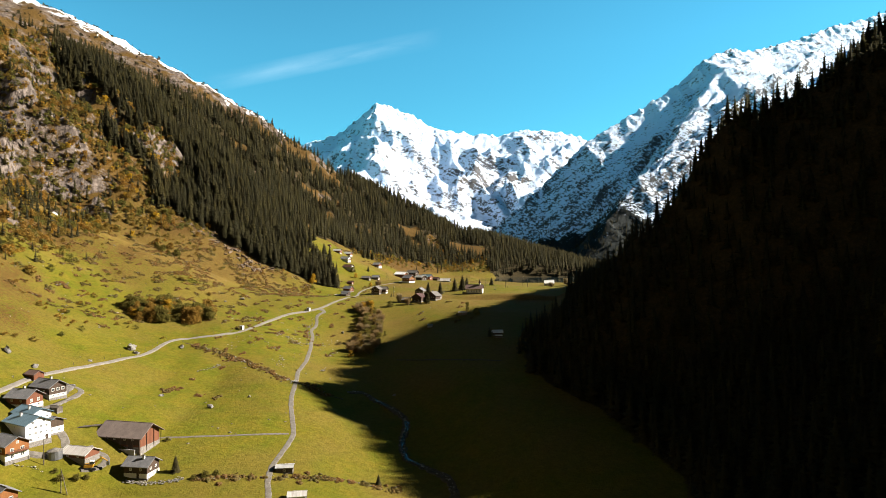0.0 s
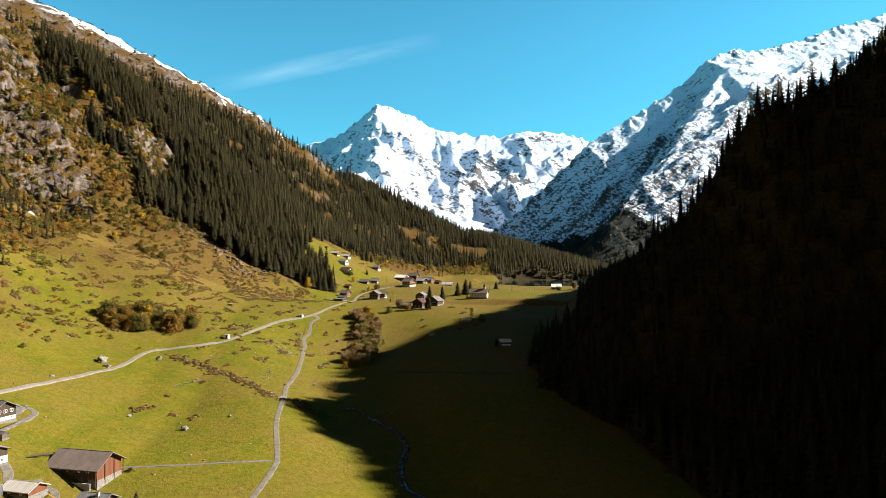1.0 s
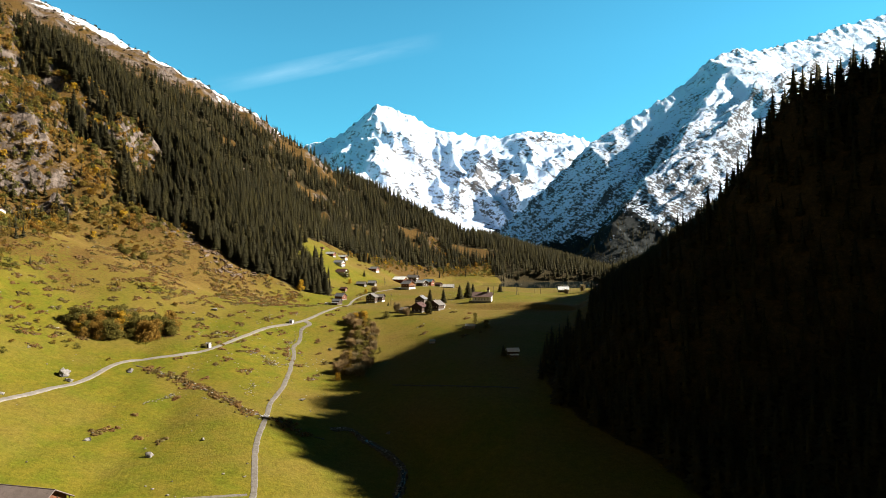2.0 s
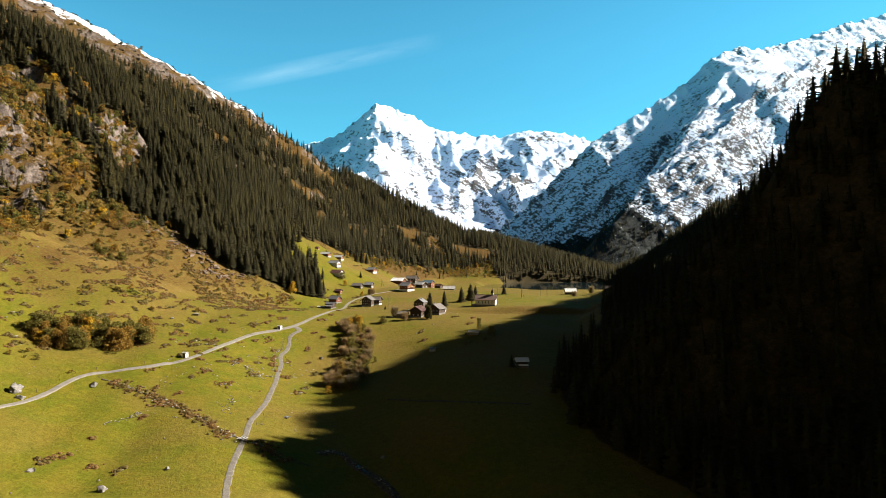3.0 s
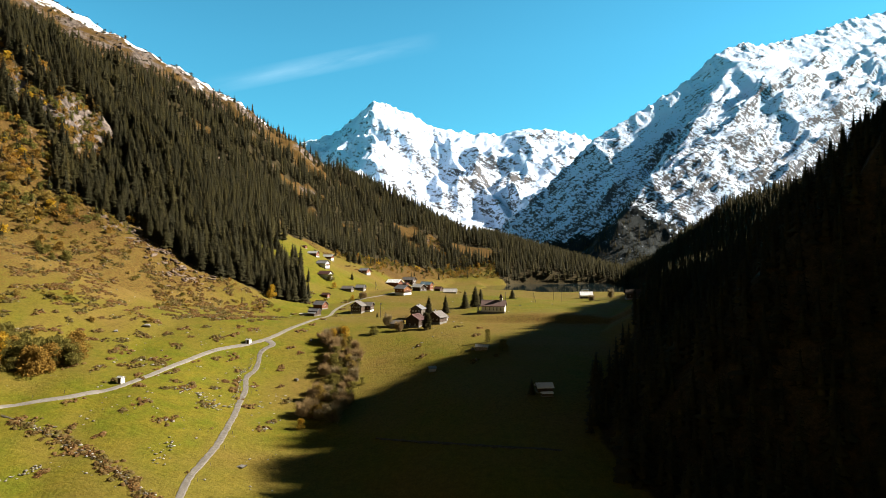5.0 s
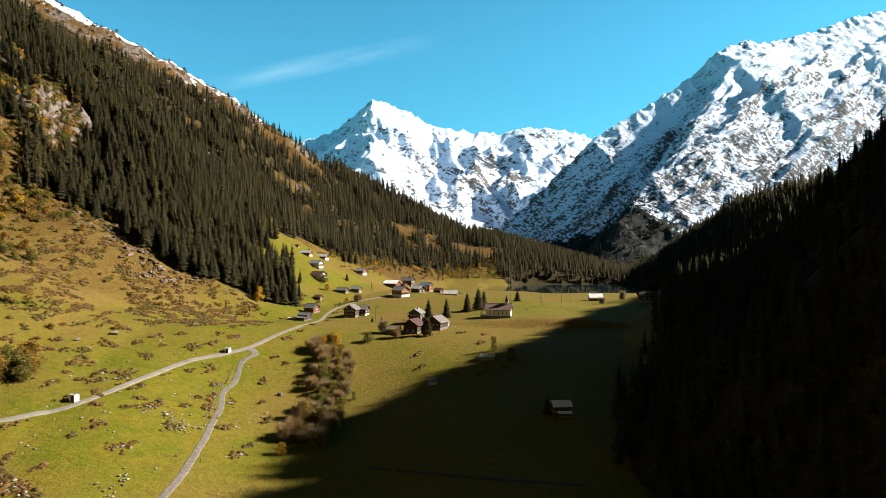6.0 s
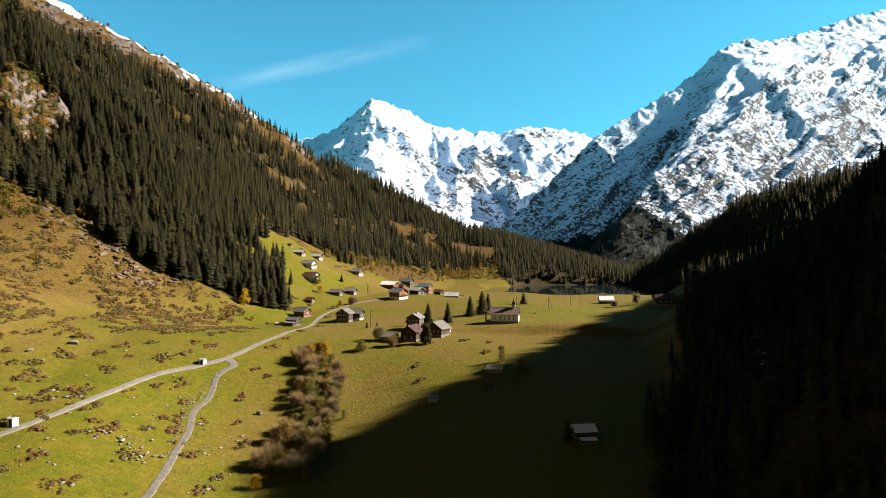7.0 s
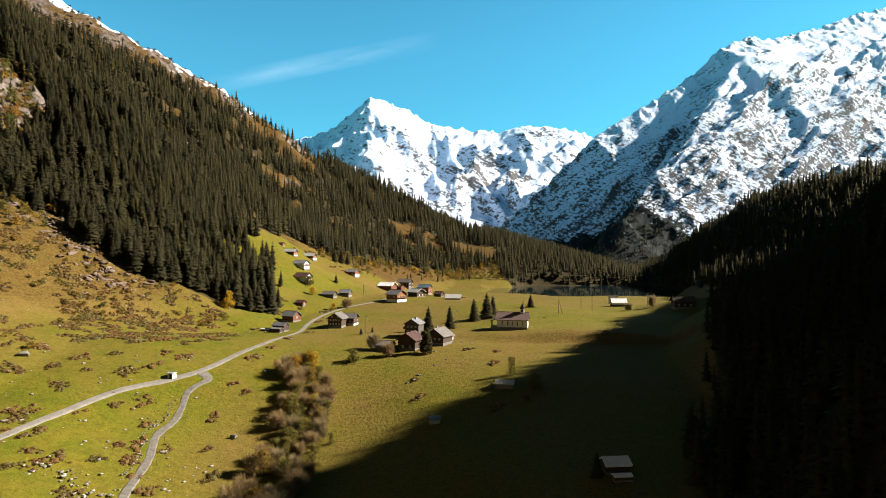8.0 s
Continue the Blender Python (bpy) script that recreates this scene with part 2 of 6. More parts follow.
def perlin(x, y):
    """Gradient noise, about -0.7 to 0.7, on arrays."""
    xi, yi = np.floor(x).astype(int), np.floor(y).astype(int)
    xf, yf = x - xi, y - yi
    u, v = xf ** 3 * (xf * (xf * 6 - 15) + 10), yf ** 3 * (yf * (yf * 6 - 15) + 10)

    def corner(i, j):
        g = GRADS[PERM[PERM[(xi + i) & 255] + ((yi + j) & 255)] & 15]
        return g[..., 0] * (xf - i) + g[..., 1] * (yf - j)

    a = corner(0, 0) + u * (corner(1, 0) - corner(0, 0))
    b = corner(0, 1) + u * (corner(1, 1) - corner(0, 1))
    return a + v * (b - a)


def fbm(x, y, size, octaves=4, shift=0.0, gain=0.5):
    total, amp, f = 0, 1.0, 1 / size
    for k in range(octaves):
        total = total + amp * perlin(x * f + 31.7 * k + shift, y * f - 17.3 * k + shift * 1.7)
        amp, f = amp * gain, f * 2.03
    return total


def ridged(x, y, size, octaves=5, shift=0.0, gain=0.55):
    total, amp, f, weight = 0, 1.0, 1 / size, 1.0
    for k in range(octaves):
        n = 1 - np.abs(perlin(x * f + 11.3 * k + shift, y * f + 7.9 * k - shift)) * 2.0
        n = np.clip(n, 0, 1) ** 2 * weight
        weight = np.clip(n * 1.6, 0.15, 1)
        total = total + amp * n
        amp, f = amp * gain, f * 2.1
    return total


def curve(v, pairs):
    return np.interp(v, [p[0] for p in pairs], [p[1] for p in pairs])


def step(a, b, v):
    t = np.clip((v - a) / (b - a), 0, 1)
    return t * t * (3 - 2 * t)


FLOOR = ((-400, -45), (0, -28), (120, -14), (190, -4), (230, 1), (245, 3), (271, 8), (329, 16.5), (375, 24.5), (420, 28), (480, 29.5), (560, 30.5), (640, 29), (740, 26), (960, 25), (1200, 32), (1260, 28), (1400, -10), (2000, -40))
STREAM = ((-400, 150), (100, 25), (180, 3), (230, -14), (285, -38), (330, -42), (380, -33), (430, -45))
DIP = ((0, 8), (150, 10), (230, 10), (300, 8), (370, 5), (430, 0))
LEFT_TOE = ((-400, -90), (200, -92), (255, -94), (300, -105), (350, -115), (415, -118), (440, -100), (465, -80), (500, -78), (525, -65), (600, -40), (775, -11), (1000, 30), (1300, 72), (2000, 150))
LEFT_RISE = ((0, 0), (20, 6), (110, 52), (160, 92), (240, 160), (300, 206), (400, 264), (550, 330), (700, 395), (1000, 500), (1500, 640))
LEFT_NEAR = ((0, 0), (20, 6), (70, 34), (134, 60), (160, 69), (220, 128), (300, 208), (400, 278), (550, 352), (700, 420), (1000, 540), (1500, 680))
LEFT_FAR = ((0, 0), (155, 45), (280, 77), (401, 135), (527, 195), (626, 270), (754, 346), (893, 420), (1060, 503), (1500, 680))
RIGHT_TOE = ((-400, 200), (60, 111), (130, 82), (180, 93), (230, 79), (290, 42), (340, 66), (400, 65), (448, 86), (510, 136), (600, 163), (800, 219), (1000, 258), (1200, 320), (2000, 420))
RIGHT_RISE = ((0, 0), (20, 11), (60, 24), (110, 65), (200, 154), (400, 160), (700, 420), (1200, 570))
RIGHT_CAP = ((380, 601), (470, 122), (600, 82), (800, 104), (1000, 105), (1400, 60))
SHADOW_CREST = ((220, 0), (240, 24), (258, 22), (274, 24), (290, 20), (305, 19), (322, 36), (340, 41), (352, 41), (368, 44), (388, 38), (405, 28), (425, 0))
# broad swells and hollows of the meadow: x, y, rise
SWELLS = ((-190, 240, -1.8), (-190, 280, -7.6), (-190, 320, -5.7), (-190, 360, -4.1), (-150, 200, -0.6), (-150, 240, -4.9), (-150, 280, -5.9), (-150, 320, -3.3), (-150, 360, 4.9), (-150, 400, 3.3), (-110, 200, 4.7), (-110, 280, 1.8), (-110, 320, 6.2), (-110, 360, 3.1), (-110, 400, 5.3), (-70, 240, 2.3), (-70, 280, 1.1), (-70, 320, -1.2), (-70, 360, -3.4), (-70, 400, 2.9), (-25, 200, -2.3), (-25, 240, 0.6), (-25, 360, -2.1), (-25, 400, 1.2), (25, 200, 1.1), (25, 240, 0.8), (25, 320, 2.1))
LAKE_Z = 24.5


def smooth_min_zero(d, k=10.0):
    return np.where(d > 0, d, 0) + k * np.log1p(np.exp(-np.abs(d) / k)) - k * math.log(2) * np.exp(-np.abs(d) / k)


def lake_mask(x, y):
    """1 inside the lake, falling to 0 beyond its shore."""
    r = np.hypot((x - 172) / 128, (y - 842) / 122) + 0.22 * perlin(x / 60 + 5, y / 60)
    return 1 - step(0.92, 1.06, r)


def height(x, y):
    """The ground's height, all in metres."""
    return U * plan_height(np.asarray(x, float) / U, np.asarray(y, float) / U)


def plan_height(x, y):
    """The same in plan units."""
    z = curve(y, FLOOR)
    z = z - curve(y, DIP) * np.exp(-((x - curve(y, STREAM)) / 34.0) ** 2)
    wl = 14 * fbm(x, y, 130, 3, 2.0) * step(420, 620, y)
    d = curve(y, LEFT_TOE) - x + wl
    blend = step(850, 1180, y)
    near = 1 - step(425, 520, y)
    rise = curve(np.maximum(d, 0), LEFT_NEAR) * near + curve(np.maximum(d, 0), LEFT_RISE) * (1 - near)
    left = rise * (1 - blend) + curve(np.maximum(300 - x, 0), LEFT_FAR) * blend
    left = left * (1 - 0.85 * step(1300, 1700, y + 60 * perlin(x / 120, y / 400)))
    e = x - curve(y, RIGHT_TOE) + 12 * fbm(x, y, 150, 2, 9.0)
    right = curve(np.maximum(e, 0), RIGHT_RISE)
    cap = curve(y, RIGHT_CAP) + 0.39 * np.maximum(x - 0.76 * (y - 200) - 27, 0)
    right = right - smooth_min_zero(right - cap, 8.0)
    slope = np.maximum(left, right)
    rough = step(25, 120, slope)
    z = z + left + right
    z = z + rough * (9 * (ridged(x + 0.3 * y, y, 95, 4, 3.0) - 0.55) + 2.5 * fbm(x, y, 14, 3, 6.0))
    # broken crags above the scrub
    crag = step(110, 160, d) * (1 - step(560, 660, y)) * step(0.0, 0.2, fbm(x, y, 45, 3, 8.0))
    crag = crag * (1 - step(-290, -268, x) * step(435, 460, y))
    ledge = fbm(x, y, 62, 3, 33.0) * 3.4
    z = z + crag * (9.0 * (np.floor(ledge) + step(0.3, 0.7, ledge - np.floor(ledge))) + 4.0 * (ridged(x, y, 44, 3, 5.0) - 0.6))
    z = z + (0.5 + 0.95 * step(2, 30, slope)) * fbm(x, y, 38, 3, 1.0) + 0.35 * step(5, 40, slope) * fbm(x, y, 9, 2, 4.0)
    # the bank below the chapel's terrace
    z = z + 3.6 * np.exp(-((x - 46) / 50) ** 2) * (step(429, 437, y + 0.12 * x) - step(520, 640, y))
    # the rise on which the upper hamlet stands
    z = z + 6.0 * np.exp(-((x + 45) / 62) ** 2 - ((y - 590) / 72) ** 2)
    z = z + 2.5 * np.exp(-((x - 100) / 20) ** 2 - ((y - 470) / 22) ** 2) + 9.0 * np.exp(-((x - 130) / 27) ** 2 - ((y - 514) / 32) ** 2)
    # a wooded shoulder of the shady side
    z = z + 27.0 * np.exp(-((x - 129) / 24) ** 2 - ((y - 298) / 40) ** 2)
    z = z + 7.0 * np.exp(-((x - 92) / 18) ** 2 - ((y - 294) / 26) ** 2) + 8.0 * np.exp(-((x - 166) / 16) ** 2 - ((y - 294) / 26) ** 2) + 8.0 * np.exp(-((x - 178) / 22) ** 2 - ((y - 406) / 24) ** 2)
    z = z + curve(y, ((242, 0), (268, 20), (290, 27), (338, 0))) * (step(52, 95, x) + 0.36 * step(110, 150, x)) * (1 - step(190, 270, x))
    # hidden rise added to carry the shade further over the far meadow
    z = z + 14.0 * np.exp(-((x - 308) / 35) ** 2 - ((y - 533) / 30) ** 2)
    # height added beside the view, shaped to cast the meadow's shadow edge
    z = z + curve(y, SHADOW_CREST) * np.exp(-((x - 305) / 30) ** 2)
    for sx, sy, rise in SWELLS:
        z = z + rise * np.exp(-((x - sx) ** 2 + (y - sy) ** 2) / 32.0 ** 2)
    # ground raised behind the first eye, unseen, to block low sky light
    z = z + curve(y, ((-1500, 900), (-700, 420), (-200, 0)))
    m = lake_mask(x, y)
    return z * (1 - m) + np.minimum(z, LAKE_Z - 2.5) * m


def ground(x, y):
    return float(height(np.array([float(x)]), np.array([float(y)]))[0])


# ---- the land as meshes ----
def axis(stops):
    """Coordinates from rows of (from, spacing); the last row ends it."""
    out = []
    for (a, s), (b, _) in zip(stops, stops[1:]):
        out.append(np.arange(a, b, s))
    return np.concatenate(out + [[stops[-1][0]]])


def sheet(name, xs, ys, zs, material, cover):
    """A height field as one mesh, with its cover as an attribute."""
    nx, ny = len(xs), len(ys)
    gx, gy = np.meshgrid(xs, ys)
    co = np.stack([gx, gy, zs], -1).reshape(-1, 3)
    i = (np.arange(ny - 1)[:, None] * nx + np.arange(nx - 1)[None]).ravel()
    quads = np.stack([i, i + 1, i + nx + 1, i + nx], 1)
    me = raw_mesh(name, co, quads)
    at = me.attributes.new("cover", "FLOAT_COLOR", "POINT")
    at.data.foreach_set("color", np.ascontiguousarray(cover.reshape(-1, 4), dtype=np.float32).ravel())
    me.materials.append(material)
    me.polygons.foreach_set("use_smooth", np.ones(len(quads), dtype=bool))
    return new(name, me)


def raw_mesh(name, co, faces):
    faces = np.asarray(faces)
    n, k = faces.shape
    me = bpy.data.meshes.new(name)
    me.vertices.add(len(co))
    me.vertices.foreach_set("co", np.ascontiguousarray(co, dtype=np.float32).ravel())
    me.loops.add(n * k)
    me.loops.foreach_set("vertex_index", faces.astype(np.int32).ravel())
    me.polygons.add(n)
    me.polygons.foreach_set("loop_start", (np.arange(n) * k).astype(np.int32))
    me.polygons.foreach_set("loop_total", np.full(n, k, dtype=np.int32))
    me.update(calc_edges=True)
    return me


FOREST_NEAR = ((-900, 900), (-408, 646), (-340, 540), (-300, 530), (-285, 505), (-262, 482), (-240, 462), (-215, 464), (-200, 475), (-182, 479), (-165, 468), (-151, 461), (-139, 453), (-119, 470), (-102, 478), (-88, 488))
FOREST_RIGHT = ((440, -88), (501, -90), (541, -100), (599, -135), (640, -142), (674, -128), (690, -92), (740, -95), (786, -85), (850, -60), (880, -46), (913, -16), (940, 6), (958, 24), (985, 58), (1010, 92), (1064, 340), (1500, 340))


def forest(x, y):
    """How thick the spruce forest stands on the sunny side, 0 to 1."""
    x, y = x / U, y / U
    j = (10 + 26 * step(-190, -240, x)) * perlin(x / 25.0, y / 25.0) + 9 * perlin(x / 9.0, y / 9.0)
    inside = step(-6, 8, y + j - curve(x, FOREST_NEAR)) * step(-6, 8, curve(y, FOREST_RIGHT) - x + j) * step(440, 452, y)
    gaps = 1 - step(0.24, 0.36, fbm(x, y, 70, 3, 12.0))
    # a bare strip and a rocky step above the upper hamlet
    gaps = gaps * (np.abs(y - curve(x, ((-150, 868), (-120, 889), (-105, 903), (-79, 926), (-46, 932))) + 3 * perlin(x / 9, y / 9)) > 4.0 * step(-150, -120, x) * step(-38, -50, x))
    gaps = gaps * (np.hypot((x + 18) / 12, (y - 1000) / 24) + 0.4 * perlin(x / 12, y / 12) > 1)
    strip = np.abs(y - curve(x, ((-330, 552), (-297, 532), (-248, 520))) + 3 * perlin(x / 9, y / 9)) < 9 * step(-335, -315, x) * step(-240, -252, x)
    gaps = gaps * (1 - strip)
    field = 1 - (np.hypot((x - 45) / 40, (y - 1034) / 25) < 1)
    field = field * (1 - (np.hypot((x + 190) / 14, (y - 1005) / 40) < 1))
    return inside * gaps * field


def under_ridge(x, y):
    """1 on the bare brown band under the sunny side's ridge."""
    x, y = x / U, y / U
    return step(925, 1000, y + 60 * fbm(x, y, 40, 3, 18.0)) * step(-150, -205, x)


def forest_shady(x, y):
    x, y = x / U, y / U
    e = x - curve(y, RIGHT_TOE) + 12 * fbm(x, y, 150, 2, 9.0)
    open_foot = curve(y, ((0, -25), (240, -25), (258, -24), (290, -6), (310, -9), (331, -15), (369, 0), (395, 9), (420, 13), (470, 18), (600, 14), (900, 8), (1200, 0)))
    hill = step(885, 895, y + 0.6 * np.minimum(x - 120, 0)) * step(0, 8, x - 66)
    return np.maximum(step(0, 10, e - open_foot), hill * (1 - (np.hypot((x - 45) / 40, (y - 1034) / 25) < 1)))


def cover_of(x, y, z, gx, gy):
    steep = np.hypot(gx, gy)
    f = np.maximum(forest(x, y) * (1 - under_ridge(x, y)), forest_shady(x, y))
    band = under_ridge(x, y)
    x, y, z = x / U, y / U, z / U
    f = f * (1 - step(255, 345, z + 60 * fbm(x * U, y * U, 90, 2, 5.0)))
    d = curve(y, LEFT_TOE) - x
    near = 1 - step(300, 400, y)
    lush = 0.85 - (0.72 - 0.22 * near) * step(6, 75 + 110 * near, d) + 0.22 * fbm(x, y, 50, 2, 27.0) + 0.25 * np.exp(-((x + 85) / 40) ** 2 - ((y - 560) / 60) ** 2)
    lush = lush - 0.45 * step(-78, -45, x) * step(255, 330, y) + 0.9 * np.exp(-((x + 118) / 26) ** 2) * step(520, 560, y) * (1 - step(630, 690, y))
    lush = lush + 0.5 * step(-128, -112, x) * (1 - step(-74, -66, x)) * step(285, 296, y) * (1 - step(360, 385, y)) * step(-4, 6, x - curve(y, ((285, -128), (300, -120), (316, -104), (340, -98), (366, -89), (383, -76))))
    lush = lush + 0.34 * step(55, 90, d) * (1 - step(120, 165, d)) * step(280, 330, y) * (1 - step(420, 470, y))
    lush = lush - 0.35 * step(-5, 25, d) * step(330, 400, y) * (1 - step(462, 485, y))
    # dry brown cover on the chapel's bank, darkened also for its shade
    bank = np.exp(-((y + 0.12 * x - 432 + 3 * perlin(x / 14, y / 14)) / 6.0) ** 2) * step(8, 30, x) * (1 - step(85, 110, x))
    lush = lush - 0.7 * bank + 0.35 * step(440, 452, y + 0.12 * x) * (1 - step(500, 560, y)) * step(-10, 20, x)
    scrub = step(100, 170, d) * (1 - step(600, 800, y))
    heath = 0.33 + 0.62 * step(20, 120, d) * (0.30 + fbm(x, y, 55, 3, 20.0)) - 0.30 * step(0.45, 0.9, lush)
    heath = np.maximum(heath, 0.72 * scrub)
    heath = np.maximum(heath, 0.3 * f)
    heath = np.maximum(heath, 0.5 * step(8, 40, d) * step(370, 410, y) * (1 - step(470, 500, y)))
    heath = np.maximum(heath, 0.74 * step(5, 35, d) * step(640, 720, y) * (1 - step(0.3, 0.6, lush)))
    fringe = step(-10, 4, x - curve(y, FOREST_RIGHT)) * (1 - step(22, 52, x - curve(y, FOREST_RIGHT))) * step(740, 800, y) * (1 - step(1030, 1060, y))
    heath = np.maximum(heath, 0.62 * fringe)
    heath = np.maximum(np.maximum(heath, 0.46 * bank), 0.95 * np.maximum(step(200, 260, z), band))
    field = np.maximum(np.hypot((x - 45) / 44, (y - 1034) / 28) < 1, np.hypot((x + 190) / 17, (y - 1005) / 44) < 1)
    heath = np.maximum(heath, 0.95 * field)
    rock = 0.50 * step(0.95, 1.5, steep) * (1 - step(-20, 10, x)) + 0.42 * scrub * step(0.0, 0.2, fbm(x, y, 45, 3, 8.0)) + (0.22 + 0.45 * fbm(x, y, 35, 3, 44.0)) * step(220, 320, z) + 0.05
    rock = rock + 0.22 * step(10, 40, d) * step(640, 720, y) * (1 - step(0.3, 0.6, lush))
    rock = rock * (1 - 0.75 * f)
    snow = 0.8 * step(285, 330, z + 40 * fbm(x, y, 50, 3, 14.0)) * step(1050, 1170, y - 0.05 * (x + 400) + 90 * fbm(x, y, 45, 3, 15.0))
    return np.stack([np.clip(lush, 0, 1), np.clip(heath, 0, 1), np.clip(rock, 0, 1), np.clip(snow, 0, 1)], -1), f


def build_ground():
    xs = U * axis(((-1500, 60), (-900, 12), (-450, 3), (-300, 2.5), (150, 4), (350, 12), (700, 60), (1500, 1)))
    ys = U * axis(((-1500, 60), (-300, 40), (60, 8), (130, 2.5), (560, 5), (900, 8), (1450, 16), (2000, 60), (2600, 1)))
    gx, gy = np.meshgrid(xs, ys)
    z = height(gx, gy)
    sy, sx = np.gradient(z, ys, xs)
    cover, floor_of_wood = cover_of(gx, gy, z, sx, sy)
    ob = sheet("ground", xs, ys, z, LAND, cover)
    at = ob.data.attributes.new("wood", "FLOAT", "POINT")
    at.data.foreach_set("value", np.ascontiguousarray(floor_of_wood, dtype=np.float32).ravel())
    return tagged(ob, "alpine valley ground, sunny green meadow rising into steep slopes", "ground", kind="structure")


def spine_distance(x, y, spine):
    """Distance to a ridge line given as (x, y, z) rows, and the ridge's height at the nearest place."""
    best, bz = np.full(x.shape, 1e9), np.zeros(x.shape)
    for (x0, y0, z0), (x1, y1, z1) in zip(spine, spine[1:]):
        dx, dy = x1 - x0, y1 - y0
        t = np.clip(((x - x0) * dx + (y - y0) * dy) / (dx * dx + dy * dy), 0, 1)
        r = np.hypot(x - x0 - t * dx, y - y0 - t * dy)
        near = r < best
        best, bz = np.where(near, r, best), np.where(near, z0 + t * (z1 - z0), bz)
    return best, bz


ALP_Z = {}


def build_alp(name, label, spine, spurs, xs, ys, fall, rough, size, shift, wood_line, stretch, calm, material, ribs=None):
    """A mountain about its ridge line; stretch is metres to one unit of its plan, seen from the first eye."""
    gx, gy = np.meshgrid(xs, ys)
    r, sz = spine_distance(gx, gy, spine)
    z = sz - curve(r, fall)
    for spur, steepness in spurs:
        r2, z2 = spine_distance(gx, gy, spur)
        z = np.maximum(z, z2 - steepness * r2)
    amp = rough * step(*calm, r) * step(40, 420, z)
    z = z + amp * (ridged(gx, gy, size, 5, shift, 0.42) - 0.75) + 5 * fbm(gx, gy, 60, 3, shift)
    z = z + (8 + 3 * step(0, 200, r)) * (ridged(gx, gy, 130, 3, shift + 4, 0.4) - 0.6) + 3 * (ridged(gx, gy, 48, 2, shift + 9, 0.5) - 0.6)
    z = z + 11 * (ridged(gx, gy, 85, 4, shift + 2, 0.6) - 0.55) * (1 - step(0, 140, r))
    if ribs:
        z = z + ribs(gx, gy) * step(30, 300, r) * step(60, 400, z)
    z = np.maximum(z, 20 + 15 * fbm(gx, gy, 150, 3, shift))
    ALP_Z[name] = (xs, ys, z, stretch)
    sy, sx = np.gradient(z, ys, xs)
    steep = np.hypot(sx, sy)
    if ribs:
        # a dusted face: much rock low down and on what is steep, clean snow in the gullies
        bare = 0.21 + 0.22 * step(1.2, 2.4, steep) + 0.25 * (1 - step(230, 850, z + 160 * fbm(gx, gy, 300, 3, 77.0))) + 0.002 * ribs(gx, gy) * step(300, 700, z)
        fine = 0.6 + 0.45 * (1 - step(300, 900, z))
    else:
        bare = 0.13 + 0.28 * step(0.9, 1.8, steep) + 0.26 * (1 - step(160, 430, z)) + 0.24 * np.exp(-((gx - 260) / 210) ** 2 - ((z - 560) / 150) ** 2) + 0.3 * np.exp(-((gx - 640) / 170) ** 2 - ((z - 900) / 35) ** 2)
        fine = 0.4 + 0 * z
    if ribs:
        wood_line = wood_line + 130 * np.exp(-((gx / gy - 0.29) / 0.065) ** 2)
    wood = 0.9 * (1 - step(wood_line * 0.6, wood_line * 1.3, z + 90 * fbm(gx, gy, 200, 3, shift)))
    cover = np.stack([bare, wood, fine, fine * 0 + 1], -1)
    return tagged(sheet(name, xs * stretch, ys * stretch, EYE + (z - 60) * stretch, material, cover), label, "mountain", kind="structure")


build_ground()
FAR_SPINE = ((-2600, 4700, 700), (-1500, 4600, 760), (-905, 4500, 905), (-765, 4500, 945), (-600, 4500, 1080), (-488, 4500, 1186), (-270, 4500, 1105), (-60, 4480, 980), (190, 4480, 945), (400, 4480, 925), (570, 4480, 968), (740, 4480, 970), (940, 4480, 935), (1080, 4480, 885), (1800, 4550, 800))
build_alp("mountain_far", "distant snow-covered rocky peak in full sunlight", FAR_SPINE,
          [(((-60, 4480, 975), (60, 4150, 760), (330, 3700, 420), (420, 3400, 240)), 1.0), (((-488, 4500, 1180), (-560, 4250, 930), (-420, 3800, 600)), 1.0)],
          np.linspace(-1700, 1900, 420), np.linspace(3050, 4750, 240),
          ((0, 0), (120, 110), (500, 400), (1000, 690), (1600, 900), (2500, 1000)), 125, 420, 3.0, 200, 1.065, (10, 320), ALP_FAR)
# ridge line as (bearing, rise seen from the first eye, over its distance): it runs across the view and away on the right
SIDE_LINE = ((-0.016, -0.032), (0.056, 0.0139), (0.0889, 0.0417), (0.1444, 0.0926), (0.237, 0.1852), (0.311, 0.2269), (0.3856, 0.278), (0.4321, 0.3226), (0.4734, 0.3355), (0.5152, 0.3322), (0.5801, 0.3518), (0.6358, 0.3715), (0.727, 0.3967), (0.976, 0.4905))


def side_at(b, e, d=0.0):
    d = d or 2640 / (1 - 0.34 * b)
    return (b * d, d, 60 + e * d)


def side_ribs(x, y):
    """Ribs and gullies that run slanting down the face."""
    w = 0.9 * x - 1.57 * y + 60 * fbm(x, y, 330, 2, 61.0)
    v = 0.5 * y + 0.87 * x
    return 44 * (ridged(w, v * 0.22, 620, 2, 64.0, 0.5) - 0.6) + 36 * (ridged(w, v * 0.22, 250, 4, 63.0, 0.55) - 0.6) + 17 * (ridged(w, v * 0.2, 95, 3, 66.0, 0.6) - 0.6)


